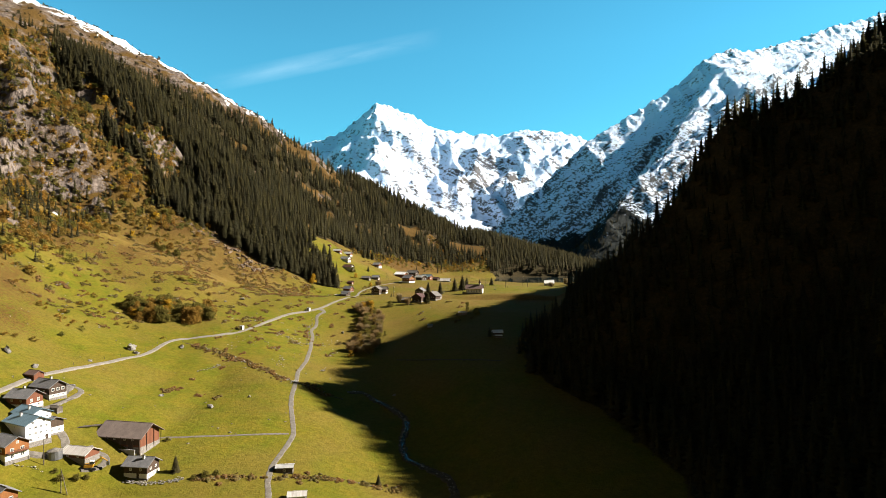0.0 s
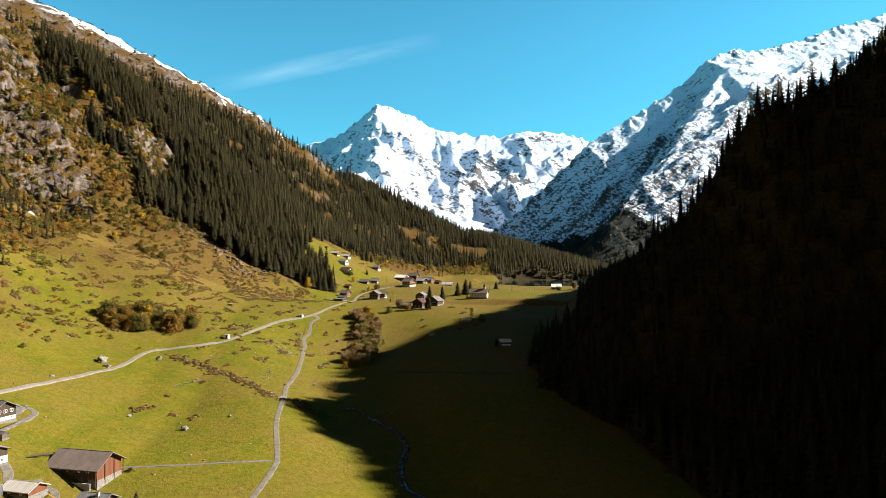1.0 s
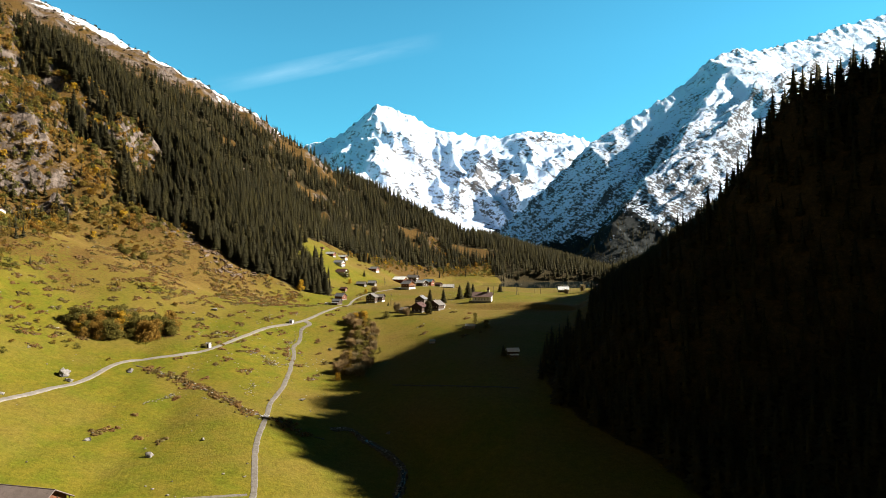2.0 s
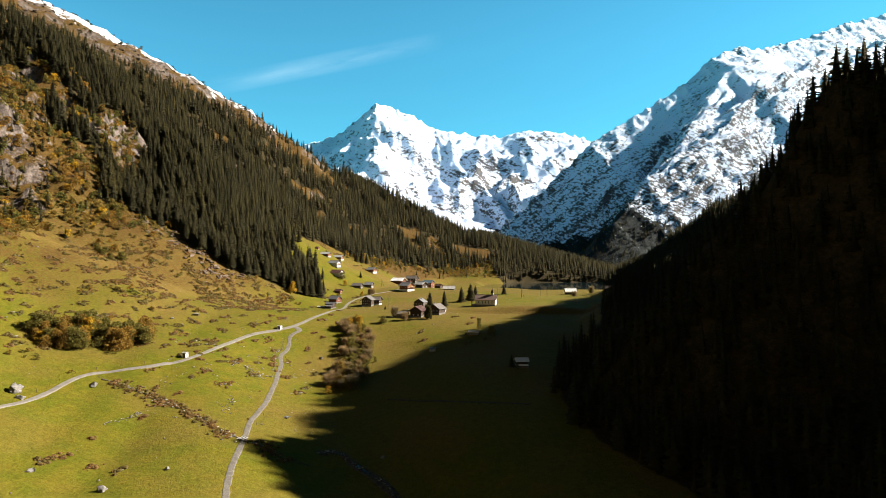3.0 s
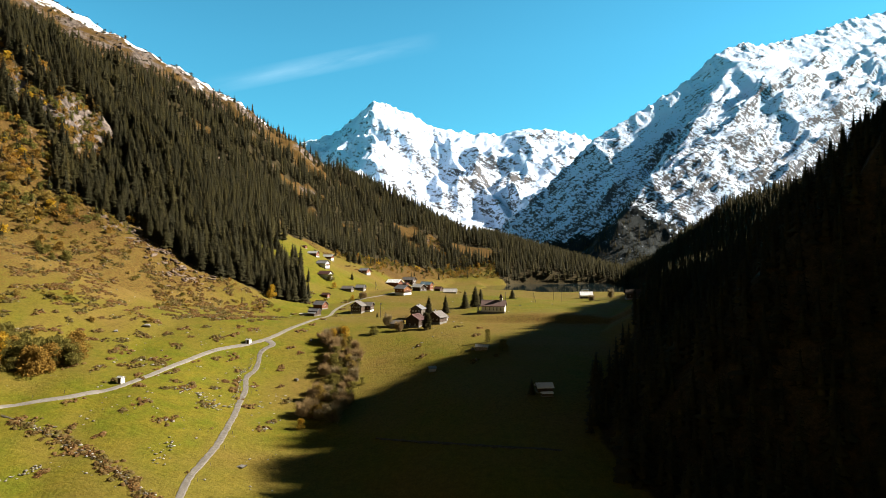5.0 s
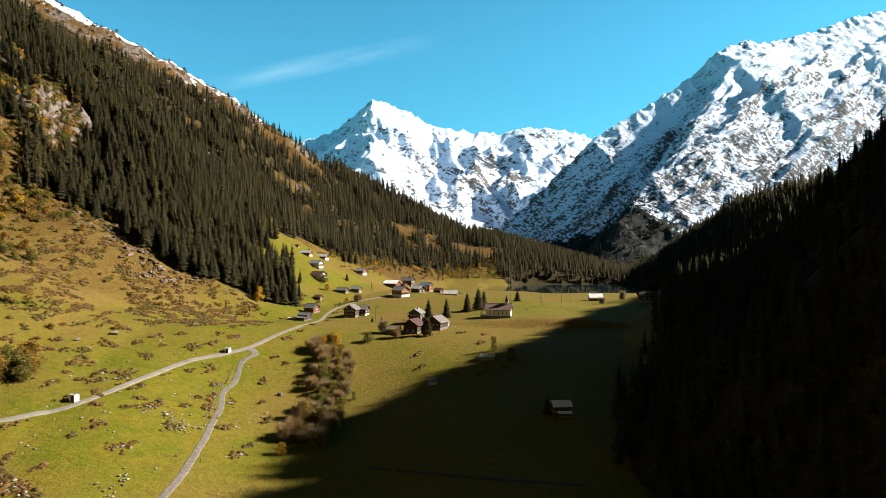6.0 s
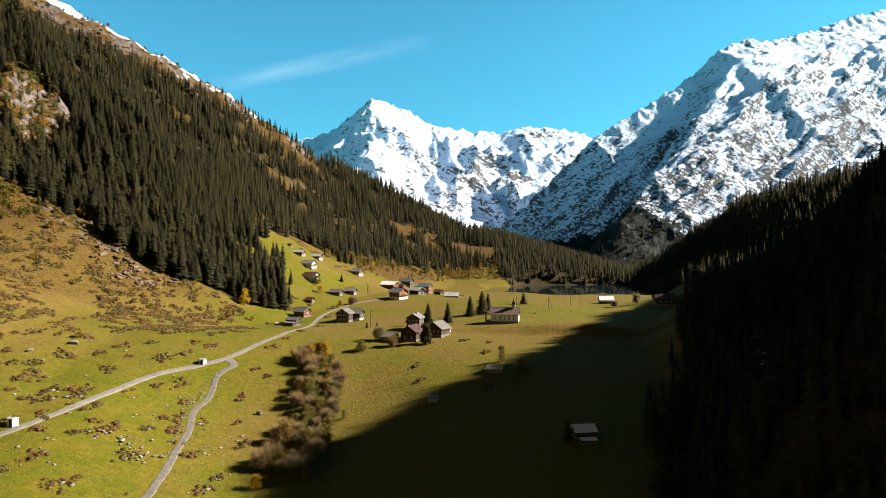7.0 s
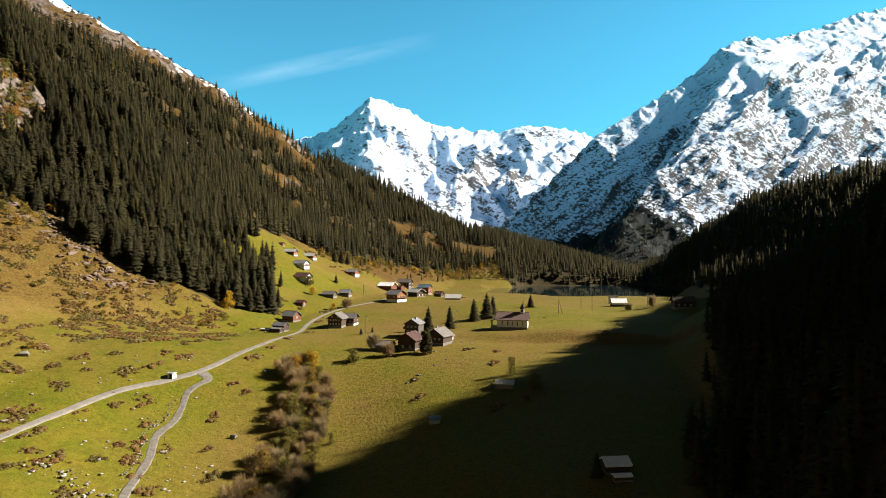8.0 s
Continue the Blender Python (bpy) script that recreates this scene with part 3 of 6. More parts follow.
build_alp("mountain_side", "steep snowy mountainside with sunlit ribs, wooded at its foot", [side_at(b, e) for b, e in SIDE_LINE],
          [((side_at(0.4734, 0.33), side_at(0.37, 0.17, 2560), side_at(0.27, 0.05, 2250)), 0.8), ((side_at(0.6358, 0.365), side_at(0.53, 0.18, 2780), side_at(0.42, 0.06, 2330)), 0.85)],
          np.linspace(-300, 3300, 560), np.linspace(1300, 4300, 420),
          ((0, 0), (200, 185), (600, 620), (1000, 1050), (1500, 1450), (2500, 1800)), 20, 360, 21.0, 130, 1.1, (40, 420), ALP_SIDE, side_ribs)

lake_me = bpy.data.meshes.new("lake")
lake_me.from_pydata([(U * a, U * b, U * LAKE_Z) for a, b in ((20, 690), (330, 690), (330, 1010), (20, 1010))], [], [(0, 1, 2, 3)])
lake_me.materials.append(WATER)
tagged(new("water", lake_me), "dark still mountain lake before a wooded shore", "lake", kind="structure")


# ---- trees ----
def conifer_shape(rnd, layers, points, width=0.17, bare=0.06):
    """A spruce of unit height: whorls of single drooping boughs round a slim dark core, ragged at the rim."""
    co, tris = [], []
    core = 5
    for k in range(core):
        a = 6.2832 * k / core
        co.append((0.42 * width * math.cos(a), 0.42 * width * math.sin(a), bare))
    co.append((0, 0, 0.97))
    tris += [(k, (k + 1) % core, core) for k in range(core)]
    lean = rnd.uniform(-0.012, 0.012, 2)
    for k in range(layers):
        u = (k + rnd.uniform(-0.5, 0.5)) / layers
        u = min(max(u, 0.0), 0.97)
        zc = bare + (1 - bare) * (0.10 + 0.90 * u)
        r = width * (1 - u) ** 0.8 * rnd.uniform(0.8, 1.15) + 0.012
        turn = rnd.uniform(0, 6.28)
        n = max(int(points * (1 - 0.45 * u)), 4)
        for j in range(n):
            a = turn + 6.2832 * (j + rnd.uniform(-0.3, 0.3)) / n
            q = r * rnd.uniform(0.6, 1.2)
            half = 0.5 * q * rnd.uniform(0.7, 1.1) * (5.5 / n) ** 0.5
            drop = q * rnd.uniform(0.35, 0.85)
            c, w = math.cos(a), math.sin(a)
            ox, oy = lean[0] * u * 3, lean[1] * u * 3
            m = 0.55 * q
            i = len(co)
            co.append((ox, oy, zc))
            co.append((ox + m * c - half * w, oy + m * w + half * c, max(zc - 0.75 * drop, 0.015)))
            co.append((ox + q * c, oy + q * w, max(zc - 0.8 * drop + rnd.uniform(-0.01, 0.02), 0.02)))
            co.append((ox + m * c + half * w, oy + m * w - half * c, max(zc - 0.75 * drop, 0.015)))
            tris += [(i, i + 1, i + 2), (i, i + 2, i + 3)]
    return np.array(co), np.array(tris)


def planted(name, spots, shapes, material, rnd):
    """Many plants in one mesh. spots: rows of x, y, z, height, width factor, tone."""
    cos, tris, tones, base = [], [], [], 0
    spots = np.asarray(spots)
    kinds = rnd.integers(0, len(shapes), len(spots))
    for k, (co, tri) in enumerate(shapes):
        s = spots[kinds == k]
        if not len(s):
            continue
        a = rnd.uniform(0, 6.28, len(s))
        c, w = np.cos(a)[:, None], np.sin(a)[:, None]
        h = s[:, 3:4]
        f = h * s[:, 4:5]
        px = s[:, 0:1] + f * (c * co[None, :, 0] - w * co[None, :, 1])
        py = s[:, 1:2] + f * (w * co[None, :, 0] + c * co[None, :, 1])
        pz = s[:, 2:3] + h * co[None, :, 2]
        cos.append(np.stack([px, py, pz], -1).reshape(-1, 3))
        tris.append((tri[None] + (np.arange(len(s)) * len(co))[:, None, None]).reshape(-1, 3) + base)
        tones.append(np.repeat(s[:, 5], len(co)))
        base += len(s) * len(co)
    me = raw_mesh(name, np.concatenate(cos), np.concatenate(tris))
    at = me.attributes.new("tone", "FLOAT", "POINT")
    at.data.foreach_set("value", np.concatenate(tones).astype(np.float32))
    me.materials.append(material)
    return new(name, me)


tree_rnd = np.random.default_rng(11)
CONIFERS_FINE = [conifer_shape(tree_rnd, 22, 9, w) for w in (0.17, 0.20, 0.23, 0.18, 0.21, 0.25)]
CONIFERS = [conifer_shape(tree_rnd, 11, 6, w) for w in (0.17, 0.20, 0.23, 0.18, 0.22)]
CONIFERS_FAR = [conifer_shape(tree_rnd, 5, 5, w) for w in (0.19, 0.22, 0.25)]


def scatter(x0, x1, y0, y1, gap, rnd):
    """Jittered spots over a stretch of the plan, in metres."""
    xs, ys = np.meshgrid(np.arange(x0, x1, gap), np.arange(y0, y1, gap))
    n = xs.size
    return U * (xs.ravel() + rnd.uniform(-0.48, 0.48, n) * gap), U * (ys.ravel() + rnd.uniform(-0.48, 0.48, n) * gap)


def spruces(name, label, x, y, chance, tall, shapes, rnd, tone=(0, 0.8)):
    keep = rnd.random(len(x)) < chance
    x, y = x[keep], y[keep]
    z = height(x, y)
    h = tall[keep] * (0.45 + 0.75 * rnd.random(len(x)) ** 0.8) if np.ndim(tall) else tall * (0.45 + 0.75 * rnd.random(len(x)) ** 0.8)
    tn = rnd.uniform(tone[0], tone[1], len(x)) ** 1.5 * 1.15 + 0.25 * np.clip(fbm(x, y, 60, 2, 3.0), 0, 1)
    ob = planted(name, np.stack([x, y, z - 0.4, h, rnd.uniform(0.85, 1.2, len(x)), tn], 1), shapes, NEEDLE, rnd)
    return tagged(ob, label, "forest", kind="stuff")


fr = np.random.default_rng(21)
x, y = scatter(-420, -80, 444, 640, 4.1, fr)
front = (y / U - curve(x / U, FOREST_NEAR) < 16) & (x / U > -215)      # the front row stands as trees of its own, further down
spruces("spruce_forest", "dense dark green spruce forest on the sunny slope", x, y, np.where(front, 0, forest(x, y)) * 0.95, 20.0, CONIFERS_FINE, fr)
FRONT_ROW = np.stack([x, y], 1)[front & (forest(x, y) > 0.5)]
x, y = scatter(-800, 340, 640, 1440, 5.9, fr)
z = height(x, y) / U
thin = (1 - 0.88 * under_ridge(x, y)) * (1 - 0.94 * step(250, 345, z + 60 * fbm(x, y, 90, 2, 5.0)))
spruces("spruce_forest", "dark spruce forest covering the upper mountainside", x, y, forest(x, y) * thin * 0.93, 22.0 - 11 * step(240, 400, z), CONIFERS, fr)
x, y = scatter(-15, 420, 100, 560, 4.4, fr)
spruces("spruce_forest", "black shaded spruce wood on the dark slope", x, y, forest_shady(x, y) * 0.95, 17.0, CONIFERS, fr)
x, y = scatter(30, 560, 560, 1420, 7.0, fr)
spruces("spruce_forest", "shaded spruce wood round the lake's far shore", x, y, np.where((height(x, y) < U * (LAKE_Z + 0.5)) | (y / U < 700) & (x / U < 150), 0, forest_shady(x, y)) * 0.92, 20.0, CONIFERS_FAR, fr)


# ---- roads, paths and the stream ----
GRAVEL = surface("gravel", (0.1747, 0.1572, 0.1339), (0.2329, 0.2096, 0.1805), 3.0, (0.1281, 0.1106, 0.0815), 0.25, 0.95, 0.5, 0.03)
TRACK = surface("worn_track", (0.098, 0.086, 0.072), (0.150, 0.134, 0.116), 1.4, (0.075, 0.068, 0.034), 0.3, 0.95, 0.5, 0.03, vary=0.35)
STREAMBED = surface("stream_stones", (0.050, 0.040, 0.026), (0.105, 0.085, 0.060), 1.2, (0.035, 0.032, 0.018), 0.4, 0.9, 0.8, 0.15, vary=0.4, spec=0.1)


def smooth_line(points, gap):
    """Evenly spaced points on a soft curve through the given plan points."""
    p = [Vector((*q, 0)) for q in points]
    p = [p[0] * 2 - p[1]] + p + [p[-1] * 2 - p[-2]]
    out = []
    for a, b, c, d in zip(p, p[1:], p[2:], p[3:]):
        n = max(int((c - b).length / gap), 1)
        for i in range(n):
            t = i / n
            out.append(0.5 * ((2 * b) + (c - a) * t + (2 * a - 5 * b + 4 * c - d) * t * t + (3 * b - 3 * c + d - a) * t ** 3))
    return [(v.x, v.y) for v in out + [p[-2]]]


def ribbon(name, label, points, width, material, lift=0.14, category="road", ragged=0.15, flare=0.0):
    line = [(a * U, b * U) for a, b in smooth_line(points, 1.3)]
    rnd = random.Random(len(line))
    bm = bmesh.new()
    rows = []
    for i, (x, y) in enumerate(line):
        a, b = line[max(i - 1, 0)], line[min(i + 1, len(line) - 1)]
        d = Vector((b[0] - a[0], b[1] - a[1], 0)).normalized()
        n = Vector((-d.y, d.x, 0))
        w = width * 0.5 * (1 + flare * max(0.0, 1 - i / 6))
        row = []
        top = max(ground(x + n.x * w * s, y + n.y * w * s) for s in (-1, 0, 1))
        for s in (-1.25, -1, -0.85, 0, 0.85, 1, 1.25):
            q = w * s + (rnd.uniform(-ragged, ragged) if abs(s) >= 1 else 0)
            qx, qy = x + n.x * q, y + n.y * q
            g = ground(qx, qy)
            z = g - 0.5 if abs(s) > 1.1 else 0.5 * g + 0.5 * top + lift + (0.06 if s == 0 else 0)
            row.append(bm.verts.new((qx, qy, z)))
        rows.append(row)
    for r, q in zip(rows, rows[1:]):
        for j in range(6):
            bm.faces.new((r[j], r[j + 1], q[j + 1], q[j]))
    for f in bm.faces:
        f.smooth = True
    bmesh.ops.recalc_face_normals(bm, faces=bm.faces)
    me = bpy.data.meshes.new(name)
    bm.to_mesh(me)
    bm.free()
    me.materials.append(material)
    return tagged(new(name, me), label, category, kind="structure")


ROAD_UPPER = ((-142, 172), (-138.3, 190.8), (-137.7, 205.6), (-136.8, 220), (-136.2, 237), (-132.8, 254.4), (-130, 270), (-130.2, 282), (-129.6, 290), (-126, 296.5), (-119.5, 301), (-113, 305.5), (-109, 310.5), (-104, 316.2), (-100.5, 326.6), (-97.8, 340), (-93.3, 358), (-88.9, 366.3), (-82.5, 373.6), (-76.5, 382.5), (-71.5, 397), (-66, 420), (-64.2, 450), (-65.2, 478), (-63.7, 506), (-57.1, 527), (-46.7, 541), (-39.5, 552), (-33, 566))
ROAD_LOWER = ((-77.5, 381), (-73.6, 377.5), (-76.2, 370.5), (-75, 363), (-74.4, 356), (-75.2, 349), (-72.4, 339), (-71, 329), (-69, 318), (-67.5, 306), (-66.3, 296), (-66, 285), (-65.3, 275), (-63, 262), (-61, 247), (-58.5, 235), (-54.5, 221.5), (-52.3, 213), (-52.5, 201), (-53, 190), (-51.5, 180), (-48.5, 170), (-42, 145))
PATH_BARN = ((-53.8, 213.1), (-65.2, 207.6), (-84.3, 200.6), (-93, 197.6), (-104.4, 189.4))
ribbon("road", "narrow pale gravel road along the foot of the slope", ROAD_UPPER, 2.5, GRAVEL, 0.06)
ribbon("road", "grey worn farm track winding down the meadow", ROAD_LOWER, 2.1, TRACK, 0.06, "road", 0.22, 1.1)
ribbon("path", "thin pale path across the meadow to the barn", PATH_BARN, 1.2, TRACK, 0.06, "path")
ribbon("path", "worn gravel drive bending behind the farmhouses", ((-127.5, 208.5), (-125.6, 209.6), (-123.6, 208.6), (-122.4, 204.8), (-122.6, 199), (-123.4, 193), (-124.2, 189)), 2.0, TRACK, 0.05, "path", 0.3)
ribbon("path", "worn gravel lane beside the white house", ((-119.5, 187), (-117.2, 185.1), (-113.6, 182.9), (-111, 179.3), (-110.7, 175.5), (-114, 173.2), (-118, 170.5), (-123, 166)), 2.6, TRACK, 0.05, "path", 0.4)
ribbon("path", "curved lane to the tin-roofed shed", ((-106, 183), (-103.7, 181.8), (-100.6, 181.3), (-98.6, 179), (-99.4, 175.8), (-102.5, 173)), 2.4, TRACK, 0.05, "path", 0.3)
BROOK = ((6, 150), (5, 175), (3.7, 189), (1.1, 200), (-7.5, 209.4), (-13.2, 215.8), (-15.2, 227.8), (-14.3, 241), (-19.5, 251.4), (-28.7, 260.6), (-35.7, 268), (-41.5, 265.7))
ribbon("stream", "stony mountain stream in the shaded hollow", BROOK, 3.6, STREAMBED, 0.02, "stream", 0.9)
ribbon("stream", "shallow running water between the stream's stones", BROOK[3:10], 1.5, WATER, 0.12, "stream", 0.6)
ribbon("stream", "dark ditch crossing the shaded meadow", ((-23.4, 306.3), (-7.5, 297.1), (8.8, 289), (27, 283.8)), 1.3, STREAMBED, 0.03, "stream", 0.5)
ribbon("stream", "small stony ditch crossing the meadow", ((-125, 293), (-118, 290), (-107, 286), (-93, 279), (-83, 273), (-75, 266.5), (-66.5, 262), (-57, 260), (-49, 256), (-42, 257)), 0.8, STREAMBED, 0.04, "stream", 0.5)

# ---- helpers for things ----
def part(name, bm, material, parent, label=""):
    me = bpy.data.meshes.new(name)
    bmesh.ops.recalc_face_normals(bm, faces=bm.faces)
    bm.to_mesh(me)
    bm.free()
    me.materials.append(material)
    ob = new(name, me)
    ob.parent = parent
    if label:
        ob["label"] = label
    return ob


def shared(name, me, parent, m, label=""):
    ob = new(name, me)
    ob.parent = parent
    ob.matrix_basis = m
    if label:
        ob["label"] = label
    return ob


def thing(name, x, y, rot, label, category, group="", size=1.0):
    """An empty on the ground at a place of the plan."""
    ob = new(name)
    ob.empty_display_size = 0.5
    ob.matrix_basis = pose(x * U, y * U, ground(x * U, y * U), 0, 0, rot) @ Matrix.Scale(size, 4)
    return tagged(ob, label, category, group)


def box(bm, x0, x1, y0, y1, z0, z1, bevel=0.0):
    vs = [bm.verts.new((x, y, z)) for z in (z0, z1) for y in (y0, y1) for x in (x0, x1)]
    for f in ((0, 1, 3, 2), (4, 6, 7, 5), (0, 4, 5, 1), (2, 3, 7, 6), (0, 2, 6, 4), (1, 5, 7, 3)):
        bm.faces.new([vs[i] for i in f])
    return vs


def tube(bm, a, b, r0, r1, n=6):
    a, b = Vector(a), Vector(b)
    q = (b - a).to_track_quat("Z", "Y")
    rings = []
    for c, r in ((a, r0), (b, r1)):
        rings.append([bm.verts.new(c + q @ Vector((r * math.cos(6.2832 * k / n), r * math.sin(6.2832 * k / n), 0))) for k in range(n)])
    for k in range(n):
        bm.faces.new((rings[0][k], rings[0][(k + 1) % n], rings[1][(k + 1) % n], rings[1][k]))
    bm.faces.new(rings[1])
    bm.faces.new(rings[0][::-1])


PLANKS = dict(stretch=(1.0, 1.0, 0.12), fine=0.12, bump=0.6, depth=0.05)
WOOD_DARK = surface("dark_wood", (0.040, 0.026, 0.018), (0.066, 0.041, 0.027), 1.5, (0.0582, 0.0408, 0.0291), rough=0.8, **PLANKS)
WOOD_RED = surface("red_brown_wood", (0.125, 0.042, 0.020), (0.170, 0.062, 0.028), 1.5, (0.0582, 0.0291, 0.0175), rough=0.8, **PLANKS)
WOOD_ORANGE = surface("orange_wood", (0.1863, 0.067, 0.0163), (0.2329, 0.0932, 0.0262), 1.5, (0.1281, 0.0466, 0.0175), rough=0.7, **PLANKS)
WOOD_GREY = surface("weathered_wood", (0.0757, 0.0611, 0.0495), (0.1106, 0.0932, 0.0757), 1.2, (0.0408, 0.0321, 0.0262), rough=0.9, **PLANKS)
PLASTER = surface("white_plaster", (0.66, 0.65, 0.62), (0.74, 0.73, 0.71), 2.0, (0.54, 0.51, 0.46), 0.2, 0.9, 0.2, 0.01, vary=0.06)
PLASTER_GREY = surface("grey_plaster", (0.32, 0.32, 0.32), (0.40, 0.40, 0.39), 2.0, (0.24, 0.24, 0.23), 0.2, 0.9, 0.2, 0.01, vary=0.1)
STONE = surface("field_stone", (0.1281, 0.1164, 0.1048), (0.2096, 0.1921, 0.1747), 0.6, (0.0699, 0.064, 0.0524), 0.25, 0.9, 0.9, 0.12, vary=0.35)
BOULDER = surface("lichen_boulder", (0.1281, 0.1164, 0.1048), (0.2096, 0.1979, 0.1805), 1.2, (0.0582, 0.0495, 0.0349), 0.3, 0.9, 0.8, 0.15, vary=0.3)
SLATE = surface("grey_slate_roof", (0.140, 0.140, 0.150), (0.190, 0.189, 0.197), 1.6, (0.099, 0.0932, 0.0815), 0.3, 0.7, 0.7, 0.06, vary=0.3)
ROOF_GREY = surface("pale_grey_roof", (0.30, 0.30, 0.30), (0.38, 0.38, 0.37), 2.0, (0.22, 0.21, 0.20), 0.3, 0.7, 0.4, 0.04, vary=0.15)
ROOF_BROWN = surface("brown_grey_roof", (0.105, 0.093, 0.086), (0.140, 0.126, 0.116), 2.5, (0.0582, 0.0495, 0.0408), 0.35, 0.75, 0.6, 0.05, vary=0.2)
ROOF_TAN = surface("weathered_brown_roof", (0.150, 0.118, 0.106), (0.190, 0.150, 0.136), 3.0, (0.11, 0.085, 0.075), 0.35, 0.8, 0.5, 0.05, vary=0.18)
ROOF_BLUE = surface("blue_metal_roof", (0.1207, 0.1917, 0.2414), (0.1491, 0.2272, 0.284), 3.0, (0.1065, 0.1562, 0.1988), 0.4, 0.42, 0.3, 0.02, metal=0.3, vary=0.08)
ROOF_PALE = surface("pale_sheet_roof", (0.4592, 0.4428, 0.4264), (0.5576, 0.5412, 0.5248), 1.2, (0.2788, 0.1968, 0.1394), 0.5, 0.5, 0.3, 0.03, metal=0.2, vary=0.12, stretch=(1.3, 0.1, 0.1))
ROOF_WHITE = surface("white_sheet_roof", (0.70, 0.71, 0.72), (0.78, 0.78, 0.78), 2.0, (0.492, 0.4756, 0.451), 0.4, 0.6, 0.2, 0.02, vary=0.06)
ROOF_RUST = surface("rust_striped_roof", (0.41, 0.3854, 0.3608), (0.4756, 0.451, 0.4264), 0.9, (0.2132, 0.1066, 0.0574), 0.4, 0.6, 0.3, 0.03, vary=0.12, stretch=(1.6, 0.1, 0.1))
ROOF_MAROON = surface("maroon_sheet_roof", (0.067, 0.0291, 0.0244), (0.0902, 0.0436, 0.0361), 1.4, (0.0524, 0.0291, 0.0262), 0.4, 0.6, 0.4, 0.03, vary=0.15)
ROOF_ROSE = surface("rosy_shingle_roof", (0.1164, 0.0727, 0.064), (0.1455, 0.0961, 0.0844), 1.4, (0.0873, 0.0582, 0.0524), 0.3, 0.75, 0.6, 0.04, vary=0.2)
METAL = surface("grey_metal", (0.163, 0.1688, 0.1747), (0.2096, 0.2154, 0.2212), 1.0, (0.1164, 0.1106, 0.1048), 0.2, 0.45, 0.2, 0.01, metal=0.7)
FRAME_WHITE = surface("window_paint", (0.66, 0.65, 0.62), (0.74, 0.73, 0.71), 0.5, None, 0.1, 0.6, 0.1, 0.005, vary=0.05)
RUBBER = surface("black_rubber", (0.0116, 0.0116, 0.0116), (0.0204, 0.0204, 0.0204), 0.5, None, 0.1, 0.9, 0.3, 0.01)
YELLOW = surface("yellow_machine_paint", (0.361, 0.1747, 0.0116), (0.4075, 0.2096, 0.0175), 0.8, (0.2038, 0.1164, 0.0349), 0.1, 0.5, 0.2, 0.01)


def glass_material():
    m, nt, bsdf = nodes_of("window_glass")
    bsdf.inputs["Base Color"].default_value = (0.03, 0.035, 0.04, 1)
    bsdf.inputs["Roughness"].default_value = 0.08
    n_bump(nt, bsdf, n_noise(nt, n_coord(nt), 1.5, 2), 0.1, 0.01)
    return m


GLASS = glass_material()


def window_meshes(w, h):
    """A window frame with a middle bar, and its pane, in the y = 0 plane facing -y."""
    bm = bmesh.new()
    t = 0.13
    for x0, x1, z0, z1 in ((-w / 2, -w / 2 + t, 0, h), (w / 2 - t, w / 2, 0, h), (-w / 2 + t, w / 2 - t, 0, t), (-w / 2 + t, w / 2 - t, h - t, h), (-0.04, 0.04, t, h - t)):
        box(bm, x0, x1, -0.09, 0.02, z0, z1)
    frame_me = bpy.data.meshes.new("window")
    bm.to_mesh(frame_me)
    bm.free()
    frame_me.materials.append(FRAME_WHITE)
    bm = bmesh.new()
    box(bm, -w / 2 + t - 0.01, w / 2 - t + 0.01, -0.035, 0.01, t - 0.01, h - t + 0.01)
    pane_me = bpy.data.meshes.new("pane")
    bm.to_mesh(pane_me)
    bm.free()
    pane_me.materials.append(GLASS)
    return frame_me, pane_me


WINDOWS = {"big": window_meshes(1.35, 1.45), "small": window_meshes(0.95, 1.0), "tall": window_meshes(0.85, 2.3)}


def put_window(house_ob, size, m, shutter=None):
    w = shared("window", WINDOWS[size][0], house_ob, m)
    shared("pane", WINDOWS[size][1], w, Matrix())
    if shutter:
        for s in (-1, 1):
            bm = bmesh.new()
            box(bm, s * 1.0 - 0.28, s * 1.0 + 0.28, -0.07, 0.01, 0.0, 1.45)
            part("shutter", bm, shutter, w)


def gable_body(bm, L, W, z0, eave, ridge):
    """Walls with two gables; the ridge runs along x."""
    x, y = L / 2, W / 2
    v = [bm.verts.new(p) for p in ((-x, -y, z0), (x, -y, z0), (x, y, z0), (-x, y, z0), (-x, -y, eave), (x, -y, eave), (x, y, eave), (-x, y, eave), (-x, 0, ridge), (x, 0, ridge))]
    for f in ((0, 1, 5, 4), (2, 3, 7, 6), (1, 2, 6, 9, 5), (3, 0, 4, 8, 7), (3, 2, 1, 0)):
        bm.faces.new([v[i] for i in f])


def roof_panel(bm, L, W, eave, ridge, over, side, thick=0.28, end_over=None):
    """One sloping roof slab. side: -1 for the front, 1 for the back."""
    e = over if end_over is None else end_over
    run = W / 2
    k = (ridge - eave) / run
    y0, y1 = 0.0, side * (run + over)
    x = L / 2 + e
    zt = ridge + thick
    pts = [(-x, y0, zt), (x, y0, zt), (x, y1, zt - k * abs(y1)), (-x, y1, zt - k * abs(y1))]
    top = [bm.verts.new(p) for p in pts]
    low = [bm.verts.new((p[0], p[1], p[2] - thick + 0.02)) for p in pts]
    bm.faces.new(top)
    bm.faces.new(low[::-1])
    for i in range(4):
        bm.faces.new((top[i], top[(i + 1) % 4], low[(i + 1) % 4], low[i]))


